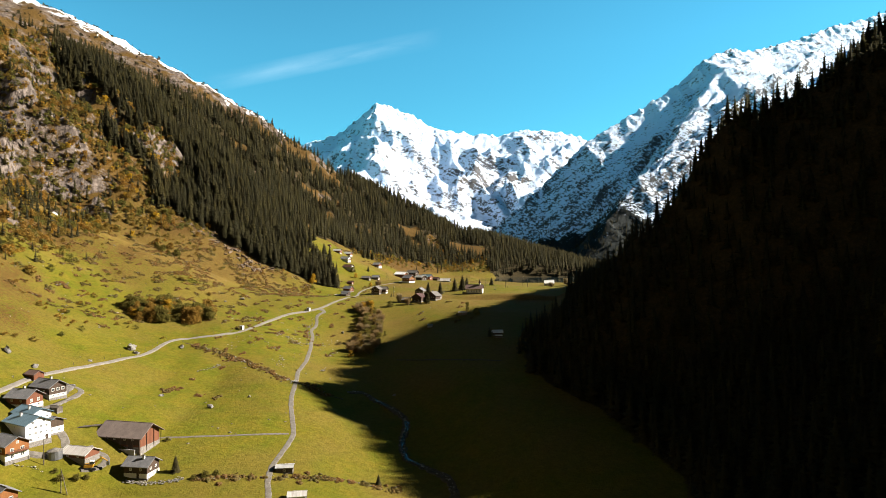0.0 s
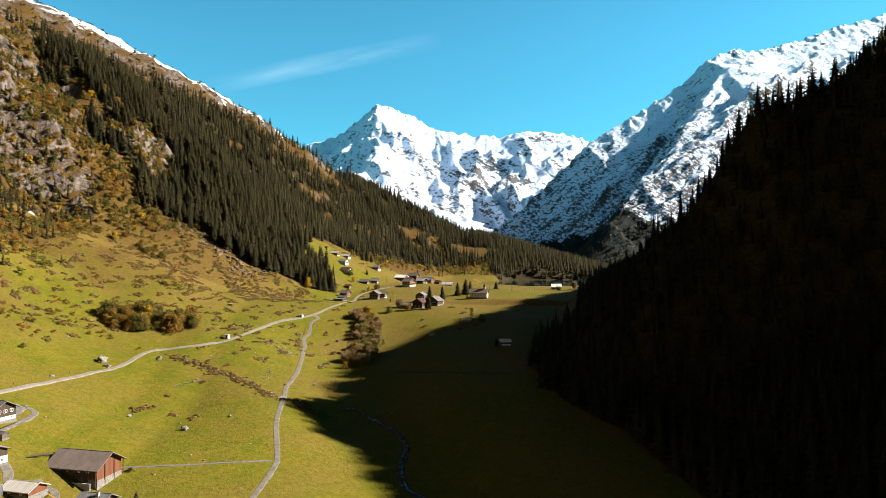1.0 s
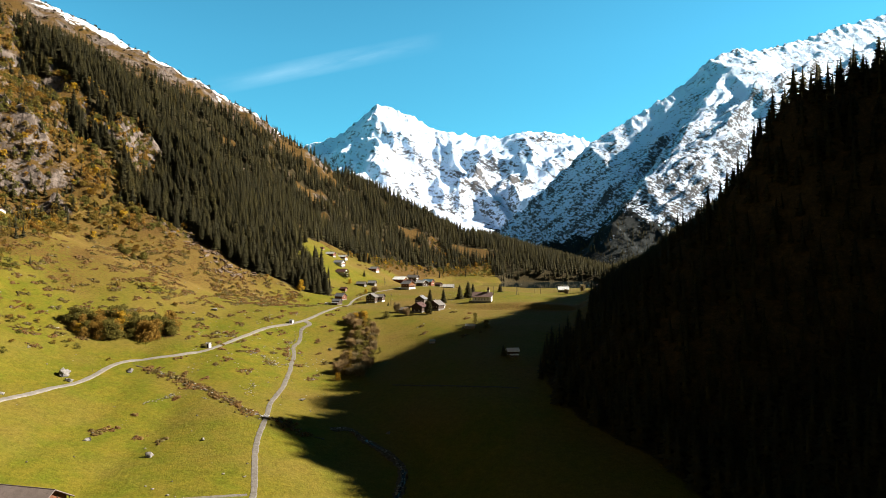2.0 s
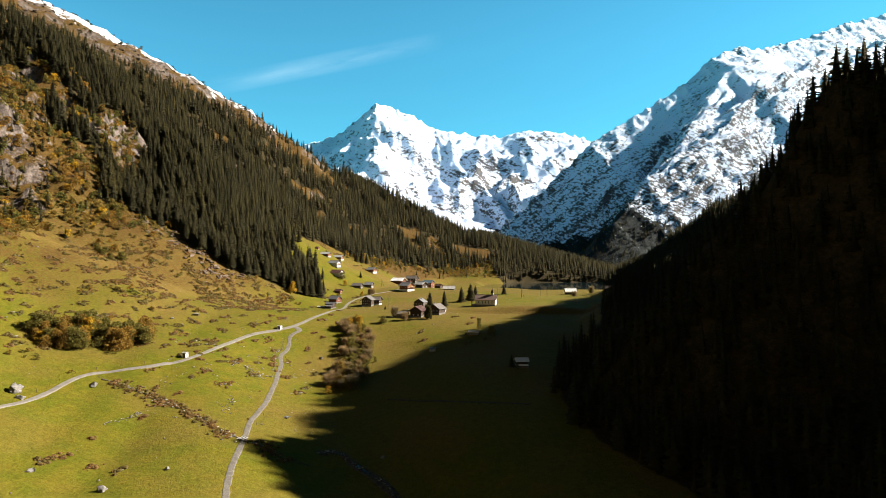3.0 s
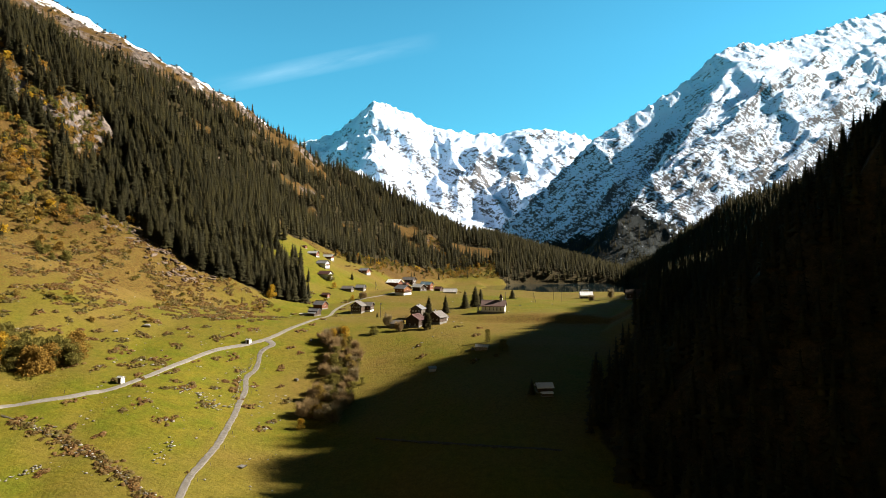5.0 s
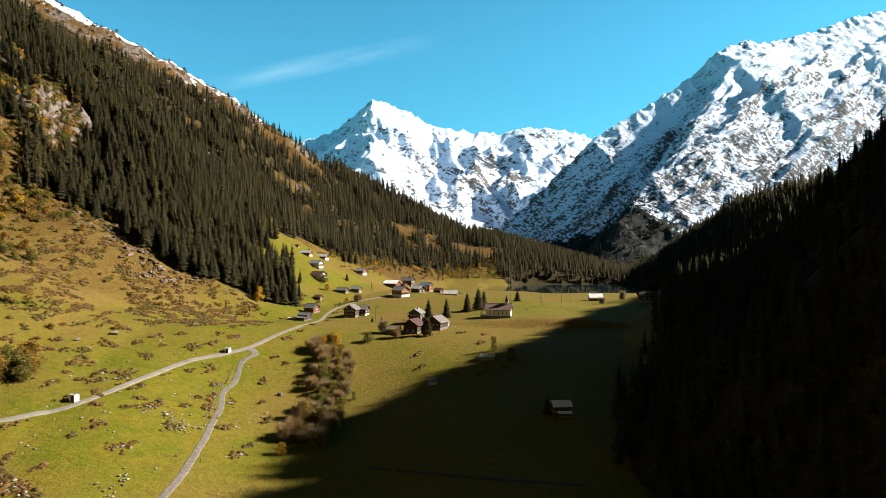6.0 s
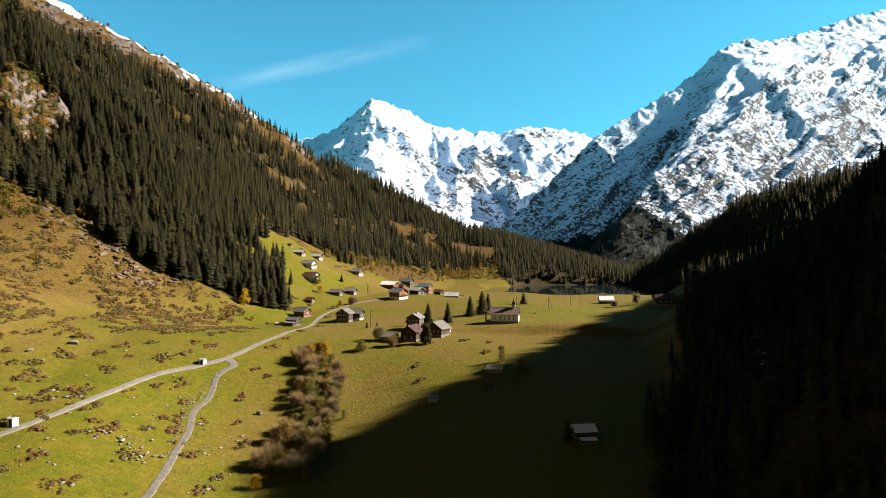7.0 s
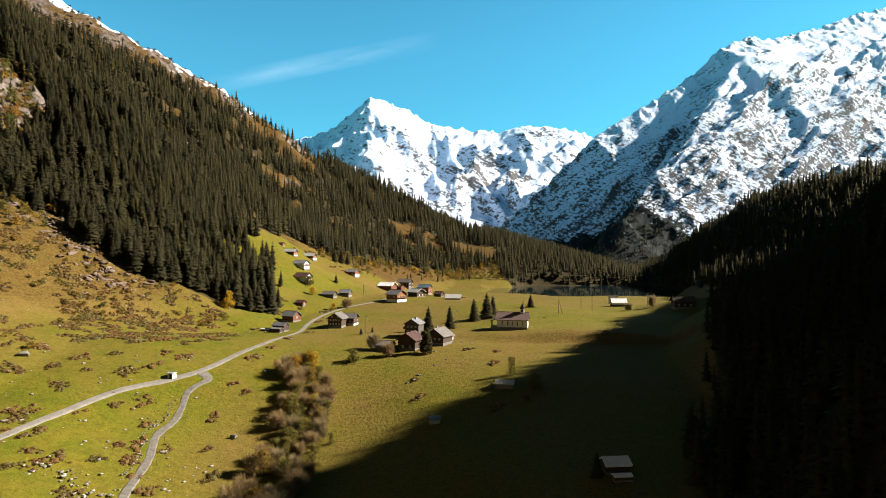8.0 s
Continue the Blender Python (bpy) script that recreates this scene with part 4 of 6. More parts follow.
def house(name, x, y, rot, label, L, W, eave, rise, wall, base, roof, base_h=1.0, over=0.8, front=(), right=(), left=(), chimney=None, balcony=None, door=None, shutter=None, ribs=0, category="house", group="", size=1.0):
    """A gabled house; its ridge runs along its own x. front, right, left: rows of windows (size, how many, sill height)."""
    h = thing(name, x, y, rot, label, category, group, size)
    ridge = eave + rise
    seat = h.matrix_basis.copy()
    low = min(ground(*(seat @ Vector((sx * L / 2, sy * W / 2, 0))).xy) for sx in (-1, 1) for sy in (-1, 1))
    seat.translation.z = 0.45 * seat.translation.z + 0.55 * low
    h.matrix_basis = seat
    if base_h > 0:
        bm = bmesh.new()
        box(bm, -L / 2 - 0.06, L / 2 + 0.06, -W / 2 - 0.06, W / 2 + 0.06, 0.15, base_h)
        part("foundation", bm, base, h)
        bm = bmesh.new()
        box(bm, -L / 2 - 0.16, L / 2 + 0.16, -W / 2 - 0.16, W / 2 + 0.16, -3.0, 0.15)
        part("plinth", bm, STONE, h)
    bm = bmesh.new()
    gable_body(bm, L, W, base_h if base_h > 0 else -2.0, eave, ridge)
    part("wall", bm, wall, h)
    for s in (-1, 1):
        bm = bmesh.new()
        roof_panel(bm, L, W, eave, ridge, over, s)
        p = part("roof_panel", bm, roof, h)
        if ribs:
            k = rise / (W / 2)
            for i in range(ribs + 1):
                rx = -L / 2 - over + (L + 2 * over) * i / ribs
                bm = bmesh.new()
                y1 = s * (W / 2 + over)
                vs = []
                for xx in (rx - 0.05, rx + 0.05):
                    for yy in (0.0, y1):
                        zz = ridge + 0.28 - k * abs(yy)
                        vs.append((bm.verts.new((xx, yy, zz - 0.02)), bm.verts.new((xx, yy, zz + 0.07))))
                a, b, c, d = vs
                for f in ((a[1], b[1], d[1], c[1]), (a[0], b[0], b[1], a[1]), (c[0], d[0], d[1], c[1]), (b[0], d[0], d[1], b[1]), (a[0], c[0], c[1], a[1])):
                    bm.faces.new(f)
                part("rib", bm, roof, p)
    bm = bmesh.new()
    tube(bm, (-L / 2 - over, 0, ridge + 0.27), (L / 2 + over, 0, ridge + 0.27), 0.13, 0.13, 6)
    part("ridge_cap", bm, roof, h)
    for s in (-1, 1):
        bm = bmesh.new()
        k = rise / (W / 2)
        for side in (-1, 1):
            a = Vector((s * (L / 2 + over - 0.1), 0, ridge - 0.05))
            b = Vector((s * (L / 2 + over - 0.1), side * (W / 2 + over), ridge - 0.05 - k * (W / 2 + over)))
            tube(bm, a, b, 0.11, 0.11, 4)
        part("bargeboard", bm, WOOD_DARK, h)
    for rows, m0, span in ((front, Matrix(), L), (right, pose(0, 0, 0, 0, 0, 90), W), (left, pose(0, 0, 0, 0, 0, -90), W)):
        depth = W / 2 if span == L and m0 == Matrix() else L / 2
        for size, n, sill in rows:
            for i in range(n):
                u = (i + 0.5) / n * span * 0.86 - span * 0.43
                low = base_h > 0 and sill < base_h
                put_window(h, size, m0 @ Matrix.Translation((u, -depth - (0.065 if low else 0.004), sill)), shutter)
    if door:
        side, u = door
        m0, depth = (Matrix(), W / 2) if side == "front" else (pose(0, 0, 0, 0, 0, 90), L / 2)
        bm = bmesh.new()
        box(bm, -0.5, 0.5, -0.05, 0.02, 0.0, 2.05)
        d = part("door", bm, WOOD_DARK, h)
        d.matrix_basis = m0 @ Matrix.Translation((u, -depth - 0.066, 0.1))
        bm = bmesh.new()
        box(bm, 0.32, 0.40, -0.11, -0.05, 1.0, 1.08)
        part("handle", bm, METAL, d)
    if chimney:
        cx, cy = chimney
        zc = ridge - rise / (W / 2) * abs(cy)
        bm = bmesh.new()
        box(bm, cx - 0.4, cx + 0.4, cy - 0.4, cy + 0.4, zc - 0.6, zc + 1.5)
        c = part("chimney", bm, PLASTER_GREY, h)
        bm = bmesh.new()
        box(bm, cx - 0.52, cx + 0.52, cy - 0.52, cy + 0.52, zc + 1.5, zc + 1.65)
        part("chimney_cap", bm, METAL, c)
    if balcony:
        side, zb = balcony
        m0, span, depth = (Matrix(), L, W / 2) if side == "front" else (pose(0, 0, 0, 0, 0, 90), W, L / 2)
        bm = bmesh.new()
        box(bm, -span * 0.45, span * 0.45, -depth - 1.1, -depth - 0.01, zb - 0.15, zb)
        b = part("balcony", bm, WOOD_DARK, h)
        b.matrix_basis = m0
        n = max(int(span * 0.9 / 0.35), 4)
        bm = bmesh.new()
        box(bm, -span * 0.45, span * 0.45, -depth - 1.1, -depth - 1.03, zb + 0.9, zb + 1.0)
        part("handrail", bm, WOOD_DARK, b)
        bm = bmesh.new()
        for i in range(n):
            u = -span * 0.45 + span * 0.9 * (i + 0.5) / n
            box(bm, u - 0.12, u + 0.12, -depth - 1.08, -depth - 1.04, zb, zb + 0.9)
        part("railing", bm, WOOD_RED, b)
    return h


# ---- the lower hamlet ----
barn = house("barn", -98.8, 192.6, -12, "large brown timber barn with broad grey roof and stone base", 19.5, 11.5, 5.6, 3.6, WOOD_RED, STONE, ROOF_TAN, 1.1, 1.5, category="barn", size=0.95)
# added sheet in darker wood: the front's shade put into its colour
bm = bmesh.new()
box(bm, -9.6, 9.6, -5.95, -5.78, 1.9, 5.3)
part("facade", bm, WOOD_DARK, barn, "plank front in darker wood for its shade")
for u in (-5.5, -2.2, 2.6, 6.2):
    put_window(barn, "small", Matrix.Translation((u, -5.96, 3.6)))
for u in (-1.0, 5.0):
    bm = bmesh.new()
    box(bm, u - 0.9, u + 0.9, -5.92, -5.77, 0.0, 1.85)
    part("stable_door", bm, WOOD_DARK, barn)
for px, py in ((9.9, -6.6), (9.9, -2.2), (9.9, 2.2), (9.9, 6.6), (-4.5, -7.4), (2.0, -7.4), (7.5, -7.4)):
    bm = bmesh.new()
    tube(bm, (px, py, -1.0), (px, py, 5.2 if abs(py) > 5 else 7.2), 0.16, 0.14, 6)
    part("post", bm, WOOD_DARK, barn)
bm = bmesh.new()
box(bm, 0.5, 9.2, -8.4, -8.1, -1.5, 0.9)
part("yard_wall", bm, PLASTER_GREY, barn)
bm = bmesh.new()
box(bm, -2.2, -1.2, -10.8, -6.4, -2.0, 1.4)
part("ramp_wall", bm, PLASTER, barn)
house("chalet", -87.8, 178.3, -9, "small dark timber chalet on a white basement with slate roof", 9.5, 7.5, 4.8, 2.2, WOOD_DARK, PLASTER, SLATE, 1.9, 0.9, front=(("small", 2, 2.9),), right=(("small", 2, 2.9), ("small", 3, 0.5)), door=("front", 1.0), chimney=(1.5, -1.0), size=0.95)
shed = house("shed", -105.7, 178.2, -14, "low shed with a rust-striped pale sheet roof and plank gable", 11, 7, 3.2, 1.7, WOOD_RED, STONE, ROOF_RUST, 1.8, 0.7, front=(("small", 2, 1.95),), ribs=12, category="shed", size=0.95)
house("chalet", -119.7, 169, -26, "orange timber house with white base and grey roof", 10, 9, 6.3, 2.6, WOOD_ORANGE, PLASTER, SLATE, 2.6, 0.9, front=(("big", 2, 3.3),), right=(("big", 2, 3.3), ("big", 2, 0.9), ("small", 1, 6.3)), balcony=("right", 3.0), ribs=10, size=0.85)
house("farmhouse", -121, 178.1, -27, "tall white plastered house with a blue-grey metal roof", 15, 10, 7.6, 2.4, PLASTER, PLASTER_GREY, ROOF_BLUE, 0.4, 0.8, front=(("small", 1, 5.4),), right=(("small", 4, 5.4), ("small", 4, 3.0), ("small", 3, 0.9), ("small", 2, 7.4)), door=("right", 3.4), chimney=(-2.0, -1.5), ribs=14, size=0.88)
house("farmhouse", -122.8, 182.6, -27, "white house with blue metal roof and dark timber gable", 14, 9, 7.0, 2.2, PLASTER, PLASTER_GREY, ROOF_BLUE, 0.4, 0.8, right=(("small", 3, 4.8), ("small", 3, 2.2)), chimney=(1.0, -1.8), ribs=13, size=0.82)
house("annex", -117.3, 183.2, -27, "white annex with a dark timber upper storey and slate roof", 6, 7.5, 5.8, 1.6, WOOD_DARK, PLASTER, SLATE, 3.0, 0.9, right=(("small", 2, 1.0),), front=(("small", 1, 3.7),), size=0.80)
house("chalet", -129.2, 188.7, -12, "brown chalet with white corner base, slate roof", 11.5, 9, 5.6, 2.8, WOOD_RED, PLASTER, SLATE, 2.2, 1.0, front=(("big", 2, 0.8), ("small", 2, 3.4)), right=(("big", 2, 3.0), ("big", 2, 0.6)), chimney=(-0.5, 0.3), size=0.82)
house("chalet", -128.5, 199.2, -22, "dark timber chalet with white basement", 12.5, 8.5, 5.4, 2.6, WOOD_DARK, PLASTER_GREY, SLATE, 1.8, 1.0, front=(("small", 2, 2.9),), right=(("big", 3, 3.2), ("small", 3, 0.6)), chimney=(1.5, 0.0), balcony=("front", 2.4), shutter=None, size=0.85)
house("garage", -137.3, 205.3, -20, "small red-brown timber garage beside the road", 6, 5, 2.8, 1.4, WOOD_RED, STONE, ROOF_ROSE, 0.3, 0.5, category="shed", size=0.90)
house("hut", -121.9, 192, -16, "little grey weathered plank hut", 6, 3, 1.9, 0.6, WOOD_GREY, STONE, WOOD_GREY, 0.2, 0.2, category="hut", size=0.80)
house("chalet", -111.6, 153.7, -30, "orange timber house with a yellow balcony", 9, 8, 5.2, 2.4, WOOD_ORANGE, PLASTER, SLATE, 1.6, 0.9, right=(("big", 2, 2.6),), balcony=("right", 2.4), size=0.90)
house("shed", -48.7, 188.3, 8, "low concrete shed with a pale sheet roof beside the track", 6.2, 4.4, 2.0, 0.5, WOOD_GREY, STONE, PLASTER_GREY, 0.3, 0.3, front=(("small", 1, 0.6),), category="shed", ribs=6, size=1.00)
house("shed", -40.9, 171.7, 10, "small hut with a pale sheet roof", 6, 4.5, 2.4, 0.9, PLASTER_GREY, STONE, ROOF_PALE, 0.3, 0.4, category="shed", ribs=6, size=1.00)


def slurry_tank(x, y):
    t = thing("water_tank", x, y, 20, "grey tarpaulin-covered tank beside the lane", "tank")
    bm = bmesh.new()
    tube(bm, (0, 0, -0.6), (0, 0, 2.4), 2.5, 2.4, 14)
    part("body", bm, METAL, t)
    bm = bmesh.new()
    tube(bm, (0, 0, 2.4), (0, 0, 3.2), 2.55, 0.5, 14)
    part("cover", bm, STONE, t)


def excavator(x, y):
    e = thing("excavator", x, y, 15, "yellow tracked excavator parked on the grass", "excavator")
    for s in (-1, 1):
        bm = bmesh.new()
        box(bm, -1.9, 1.9, s * 1.2 - 0.3, s * 1.2 + 0.3, -0.2, 0.75)
        bmesh.ops.bevel(bm, geom=bm.edges[:], offset=0.2, segments=2, affect="EDGES")
        part("crawler", bm, RUBBER, e)
    bm = bmesh.new()
    box(bm, -2.0, 1.0, -1.3, 1.3, 0.85, 2.0)
    bmesh.ops.bevel(bm, geom=bm.edges[:], offset=0.15, segments=2, affect="EDGES")
    part("body", bm, YELLOW, e)
    bm = bmesh.new()
    box(bm, -0.2, 1.3, -1.25, 0.1, 2.0, 3.2)
    bmesh.ops.bevel(bm, geom=bm.edges[:], offset=0.12, segments=2, affect="EDGES")
    c = part("cab", bm, PLASTER, e)
    bm = bmesh.new()
    box(bm, 0.1, 1.33, -1.28, 0.12, 2.25, 2.95)
    part("cab_window", bm, GLASS, c)
    for name, a, b, r in (("boom", (1.2, 0.5, 1.8), (3.4, 0.5, 3.8), 0.28), ("stick", (3.4, 0.5, 3.8), (5.4, 0.5, 2.3), 0.2)):
        bm = bmesh.new()
        tube(bm, a, b, r, r * 0.75, 6)
        part(name, bm, YELLOW, e)
    bm = bmesh.new()
    tube(bm, (5.4, 0.0, 2.3), (5.4, 1.0, 2.3), 0.2, 0.2, 6)
    box(bm, 5.0, 5.9, 0.0, 1.0, 0.9, 2.2)
    part("bucket", bm, METAL, e)


slurry_tank(-110.9, 174.7)
excavator(-100.5, 174.5)
for i, (lx, ly, lr) in enumerate(((-112.2, 190.4, 24), (-110, 192.6, 22))):
    t = thing("timber_stack", lx, ly, lr, "weathered beams lying in the meadow", "timber")
    for j in range(4):
        bm = bmesh.new()
        tube(bm, (-3.2 + 0.3 * j, j * 0.5 - 0.8, 0.25), (3.2 + 0.2 * j, j * 0.5 - 0.7, 0.28), 0.2, 0.17, 6)
        part("beam", bm, WOOD_GREY, t)

# ---- the upper hamlet ----
house("chalet", -104, 600.6, -14, "dark timber barn house with pale grey roof on the slope", 10.5, 8, 4.2, 2.2, WOOD_RED, PLASTER_GREY, ROOF_GREY, 1.2, 0.8, right=(("small", 2, 1.8),), group="upper hamlet", size=0.88)
house("chalet", -100.7, 644.3, -14, "chalet with grey roof and white gable base", 11.5, 8.5, 4.3, 2.4, WOOD_RED, PLASTER, ROOF_GREY, 2.0, 0.9, right=(("small", 2, 0.6), ("small", 2, 2.6)), group="upper hamlet", size=0.88)
house("chalet", -93.1, 583.5, -20, "chalet with white gable and dark slate roof", 11, 8.5, 5.0, 2.4, PLASTER, PLASTER, SLATE, 1.0, 1.0, right=(("small", 3, 1.2), ("small", 3, 3.4)), balcony=("right", 3.0), group="upper hamlet", size=0.88)
house("chalet", -87.1, 561.8, -20, "chalet with white gable and maroon sheet roof", 11, 8.5, 5.0, 2.6, PLASTER, PLASTER, ROOF_MAROON, 1.0, 1.0, right=(("small", 3, 1.2), ("small", 2, 3.4)), balcony=("right", 3.0), ribs=8, group="upper hamlet", size=0.90)
house("hut", -117.4, 629.7, -20, "tiny reddish hut at the forest edge", 5, 4, 2.4, 1.2, WOOD_RED, STONE, ROOF_MAROON, 0.4, 0.4, category="hut", group="upper hamlet", size=0.80)
house("chalet", -70, 649.3, -24, "red timber chalet on a white basement with dark roof", 10.5, 9, 5.6, 2.6, WOOD_RED, PLASTER, SLATE, 2.4, 0.9, front=(("small", 2, 3.2),), right=(("small", 2, 3.2), ("small", 2, 0.8)), group="upper hamlet", size=0.85)
house("barn", -69, 548, -14, "old stone and timber barn with a sagging grey roof", 9.5, 7, 3.0, 2.0, WOOD_GREY, STONE, ROOF_BROWN, 1.2, 0.8, category="barn", group="upper hamlet", size=0.90)
house("barn", -61.5, 558.9, -14, "weathered barn with stone base behind a bare tree", 8, 7, 3.6, 2.2, WOOD_GREY, STONE, SLATE, 1.6, 0.8, right=(("small", 2, 0.5),), category="barn", group="upper hamlet", size=0.90)
house("hut", -78.7, 519.2, -20, "small red timber hut on the meadow", 5.8, 4.6, 2.6, 1.4, WOOD_RED, STONE, ROOF_MAROON, 0.5, 0.6, right=(("small", 1, 1.0),), category="hut", group="upper hamlet", size=0.90)
house("barn", -74.8, 483, -28, "red timber barn with a dark roof beside the road", 9, 7.5, 4.0, 2.6, WOOD_RED, STONE, SLATE, 1.0, 0.7, right=(("small", 1, 2.2),), category="barn", group="upper hamlet", size=0.90)
house("shed", -72.4, 454.5, -24, "dark plank shed with a grey roof", 8, 5, 3.6, 1.6, WOOD_DARK, STONE, SLATE, 0.8, 0.5, category="shed", group="upper hamlet", size=0.88)
house("shed", -72.8, 450.2, -24, "low lean-to shed of dark planks", 6.2, 3.2, 2.0, 0.6, WOOD_DARK, STONE, SLATE, 0.4, 0.3, category="shed", group="upper hamlet", size=0.88)
house("shed", -78.5, 454.9, -10, "low shelter with a pale plank roof", 5.4, 3.2, 1.0, 0.4, WOOD_GREY, STONE, ROOF_PALE, 0.3, 0.3, category="shed", group="upper hamlet", size=0.90)
big = house("chalet", -50.5, 465.2, -104, "large dark timber house with grey roofs and white windows", 9.5, 9.0, 6.2, 3.0, WOOD_DARK, STONE, ROOF_BROWN, 1.4, 1.1, right=(("small", 4, 4.4), ("small", 4, 1.9), ("small", 2, 6.6)), front=(("small", 2, 2.0),), left=(), group="upper hamlet", size=0.85)
house("annex", -46.4, 470.6, -14, "timber wing of the large house with grey roof and white base", 9.5, 8.0, 5.2, 2.4, WOOD_DARK, PLASTER, ROOF_BROWN, 1.4, 1.0, front=(("small", 2, 2.4),), right=(("small", 2, 2.6),), balcony=("front", 2.2), group="upper hamlet", size=0.85)
house("barn", -45, 655.7, -24, "timber barn with a bright white sheet roof", 11.5, 9, 5.4, 2.4, WOOD_RED, STONE, ROOF_WHITE, 0.8, 0.9, right=(("small", 1, 2.0),), ribs=12, category="barn", group="upper hamlet", size=1.18)
house("chalet", -30.8, 547.5, -40, "orange-red timber house with white base and dark roof", 10, 9, 5.4, 2.6, WOOD_ORANGE, PLASTER, SLATE, 2.0, 0.9, front=(("small", 2, 3.2),), right=(("small", 3, 3.2), ("small", 2, 0.5)), balcony=("right", 3.0), group="upper hamlet", size=1.06)
house("shed", -38.2, 692, -30, "red plank shed behind the barn", 7, 6, 4.0, 1.8, WOOD_RED, STONE, ROOF_MAROON, 0.5, 0.6, category="shed", group="upper hamlet", size=1.06)
house("chalet", -36.8, 738.9, -24, "dark timber house with a brown roof", 13, 9.5, 6.0, 2.8, WOOD_DARK, STONE, ROOF_BROWN, 1.0, 0.9, front=(("small", 3, 3.8),), right=(("small", 3, 3.8), ("small", 3, 1.4)), group="upper hamlet", size=1.12)
house("barn", -19.4, 745, -24, "tall timber barn with a dark blue sheet roof", 12, 9, 6.8, 2.6, WOOD_RED, STONE, ROOF_BLUE, 1.0, 0.8, right=(("small", 2, 3.5),), front=(("small", 2, 4.4),), ribs=10, category="barn", group="upper hamlet", size=1.12)
house("shed", -20.6, 577.3, -44, "timber shed with a light grey roof", 9, 7.5, 3.6, 2.0, WOOD_DARK, STONE, ROOF_PALE, 0.6, 0.9, right=(("small", 2, 1.0),), category="shed", group="upper hamlet", size=1.12)
house("hut", -6.6, 591.7, -30, "small dark hut with a maroon roof", 6, 5, 2.4, 1.5, WOOD_DARK, STONE, ROOF_MAROON, 0.4, 0.6, category="hut", group="upper hamlet", size=1.06)
house("shed", 2, 565.6, -6, "flat grey sheet-roofed shed on the meadow", 9.5, 6, 1.2, 2.2, PLASTER_GREY, STONE, ROOF_PALE, 0.3, 0.4, category="shed", group="upper hamlet", ribs=8, size=1.18)
house("house", -16.2, 438.1, -106, "tall weathered timber house with pale windows and slate roof", 10, 8.5, 7.6, 2.6, WOOD_GREY, STONE, SLATE, 1.2, 0.9, right=(("small", 3, 5.4), ("small", 3, 2.8)), chimney=(0.5, 1.0), balcony=("front", 4.6), group="lower cluster", size=0.82)
house("house", -6.4, 421.8, -118, "dark timber house with a broad grey roof and chimney", 9.5, 9, 4.6, 3.0, WOOD_DARK, STONE, ROOF_BROWN, 1.2, 1.0, right=(("small", 3, 2.4),), front=(("small", 2, 1.6),), chimney=(1.2, -0.6), group="lower cluster", size=0.95)
house("annex", -3.5, 428.6, -118, "grey-roofed porch building beside the dark house", 6, 5, 2.8, 1.6, PLASTER_GREY, STONE, ROOF_BROWN, 0.6, 0.7, group="lower cluster", size=0.85)
house("barn", -16.5, 415.7, -112, "dark barn with a rusty maroon sheet roof", 9, 8, 4.4, 2.6, WOOD_DARK, STONE, ROOF_MAROON, 0.8, 0.9, right=(("small", 2, 0.9),), ribs=10, category="barn", group="lower cluster", size=1.01)
house("shed", -25.1, 413.5, -10, "low stone shed with a brown roof", 7, 5.5, 2.6, 1.6, STONE, STONE, ROOF_BROWN, 0.4, 0.5, category="shed", group="lower cluster", size=0.95)
# the roof's dark wood puts the knoll's shade into its colour
house("house", 113.3, 499, -6, "dark timber house on a shaded grassy knoll", 12, 8.5, 4.6, 2.6, WOOD_DARK, STONE, WOOD_DARK, 1.0, 0.9, front=(("small", 3, 1.9),), size=1.00)
# the dark wood base stands in for the shadow under the shed
house("shed", 94, 541, -4, "pale sheet-clad boat shed near the lake", 10.5, 7, 3.0, 2.8, ROOF_WHITE, WOOD_DARK, ROOF_WHITE, 1.5, 0.6, front=(("small", 2, 1.2),), ribs=8, category="shed", size=0.95)
bx = thing("container", 103.6, 585, 0, "white flat-roofed cabin behind the boat shed", "cabin")
bm = bmesh.new()
box(bm, -3.4, 3.4, -1.6, 1.6, -0.5, 6.7)
part("body", bm, ROOF_WHITE, bx)
bm = bmesh.new()
box(bm, -3.6, 3.6, -1.8, 1.8, 6.7, 6.9)
part("roof", bm, METAL, bx)
house("hut", 28.7, 322, 6, "small hut in the shade with a blue-white sheet roof", 5.6, 4.2, 2.0, 1.1, WOOD_DARK, STONE, ROOF_WHITE, 0.3, 0.5, category="hut", ribs=5, size=1.05)
house("shed", 29.0, 318.2, 6, "low lean-to shed with a white sheet roof beside the shaded hut", 4.4, 2.0, 1.0, 0.25, WOOD_DARK, STONE, ROOF_WHITE, 0.2, 0.2, category="shed", size=1.0)
house("hut", 12.2, 373.1, -12, "low stone hut with a pale tin roof beside a boulder", 6, 4, 1.6, 0.8, STONE, STONE, ROOF_PALE, 0.4, 0.4, category="hut", size=1.00)
house("hut", -7.6, 356.8, 10, "little hut with a blue sheet roof", 3.2, 2.6, 1.7, 0.6, PLASTER_GREY, STONE, ROOF_BLUE, 0.3, 0.3, category="hut", size=1.00)
for hx, hy in ((-82.4, 374), (-105, 318.7)):
    house("shelter", hx, hy, -20, "small white roadside shelter with dark doorway", 2.2, 1.9, 2.2, 0.35, PLASTER, PLASTER, PLASTER_GREY, 0.2, 0.2, category="shelter", door=("front", 0.3), group="roadside shelters")
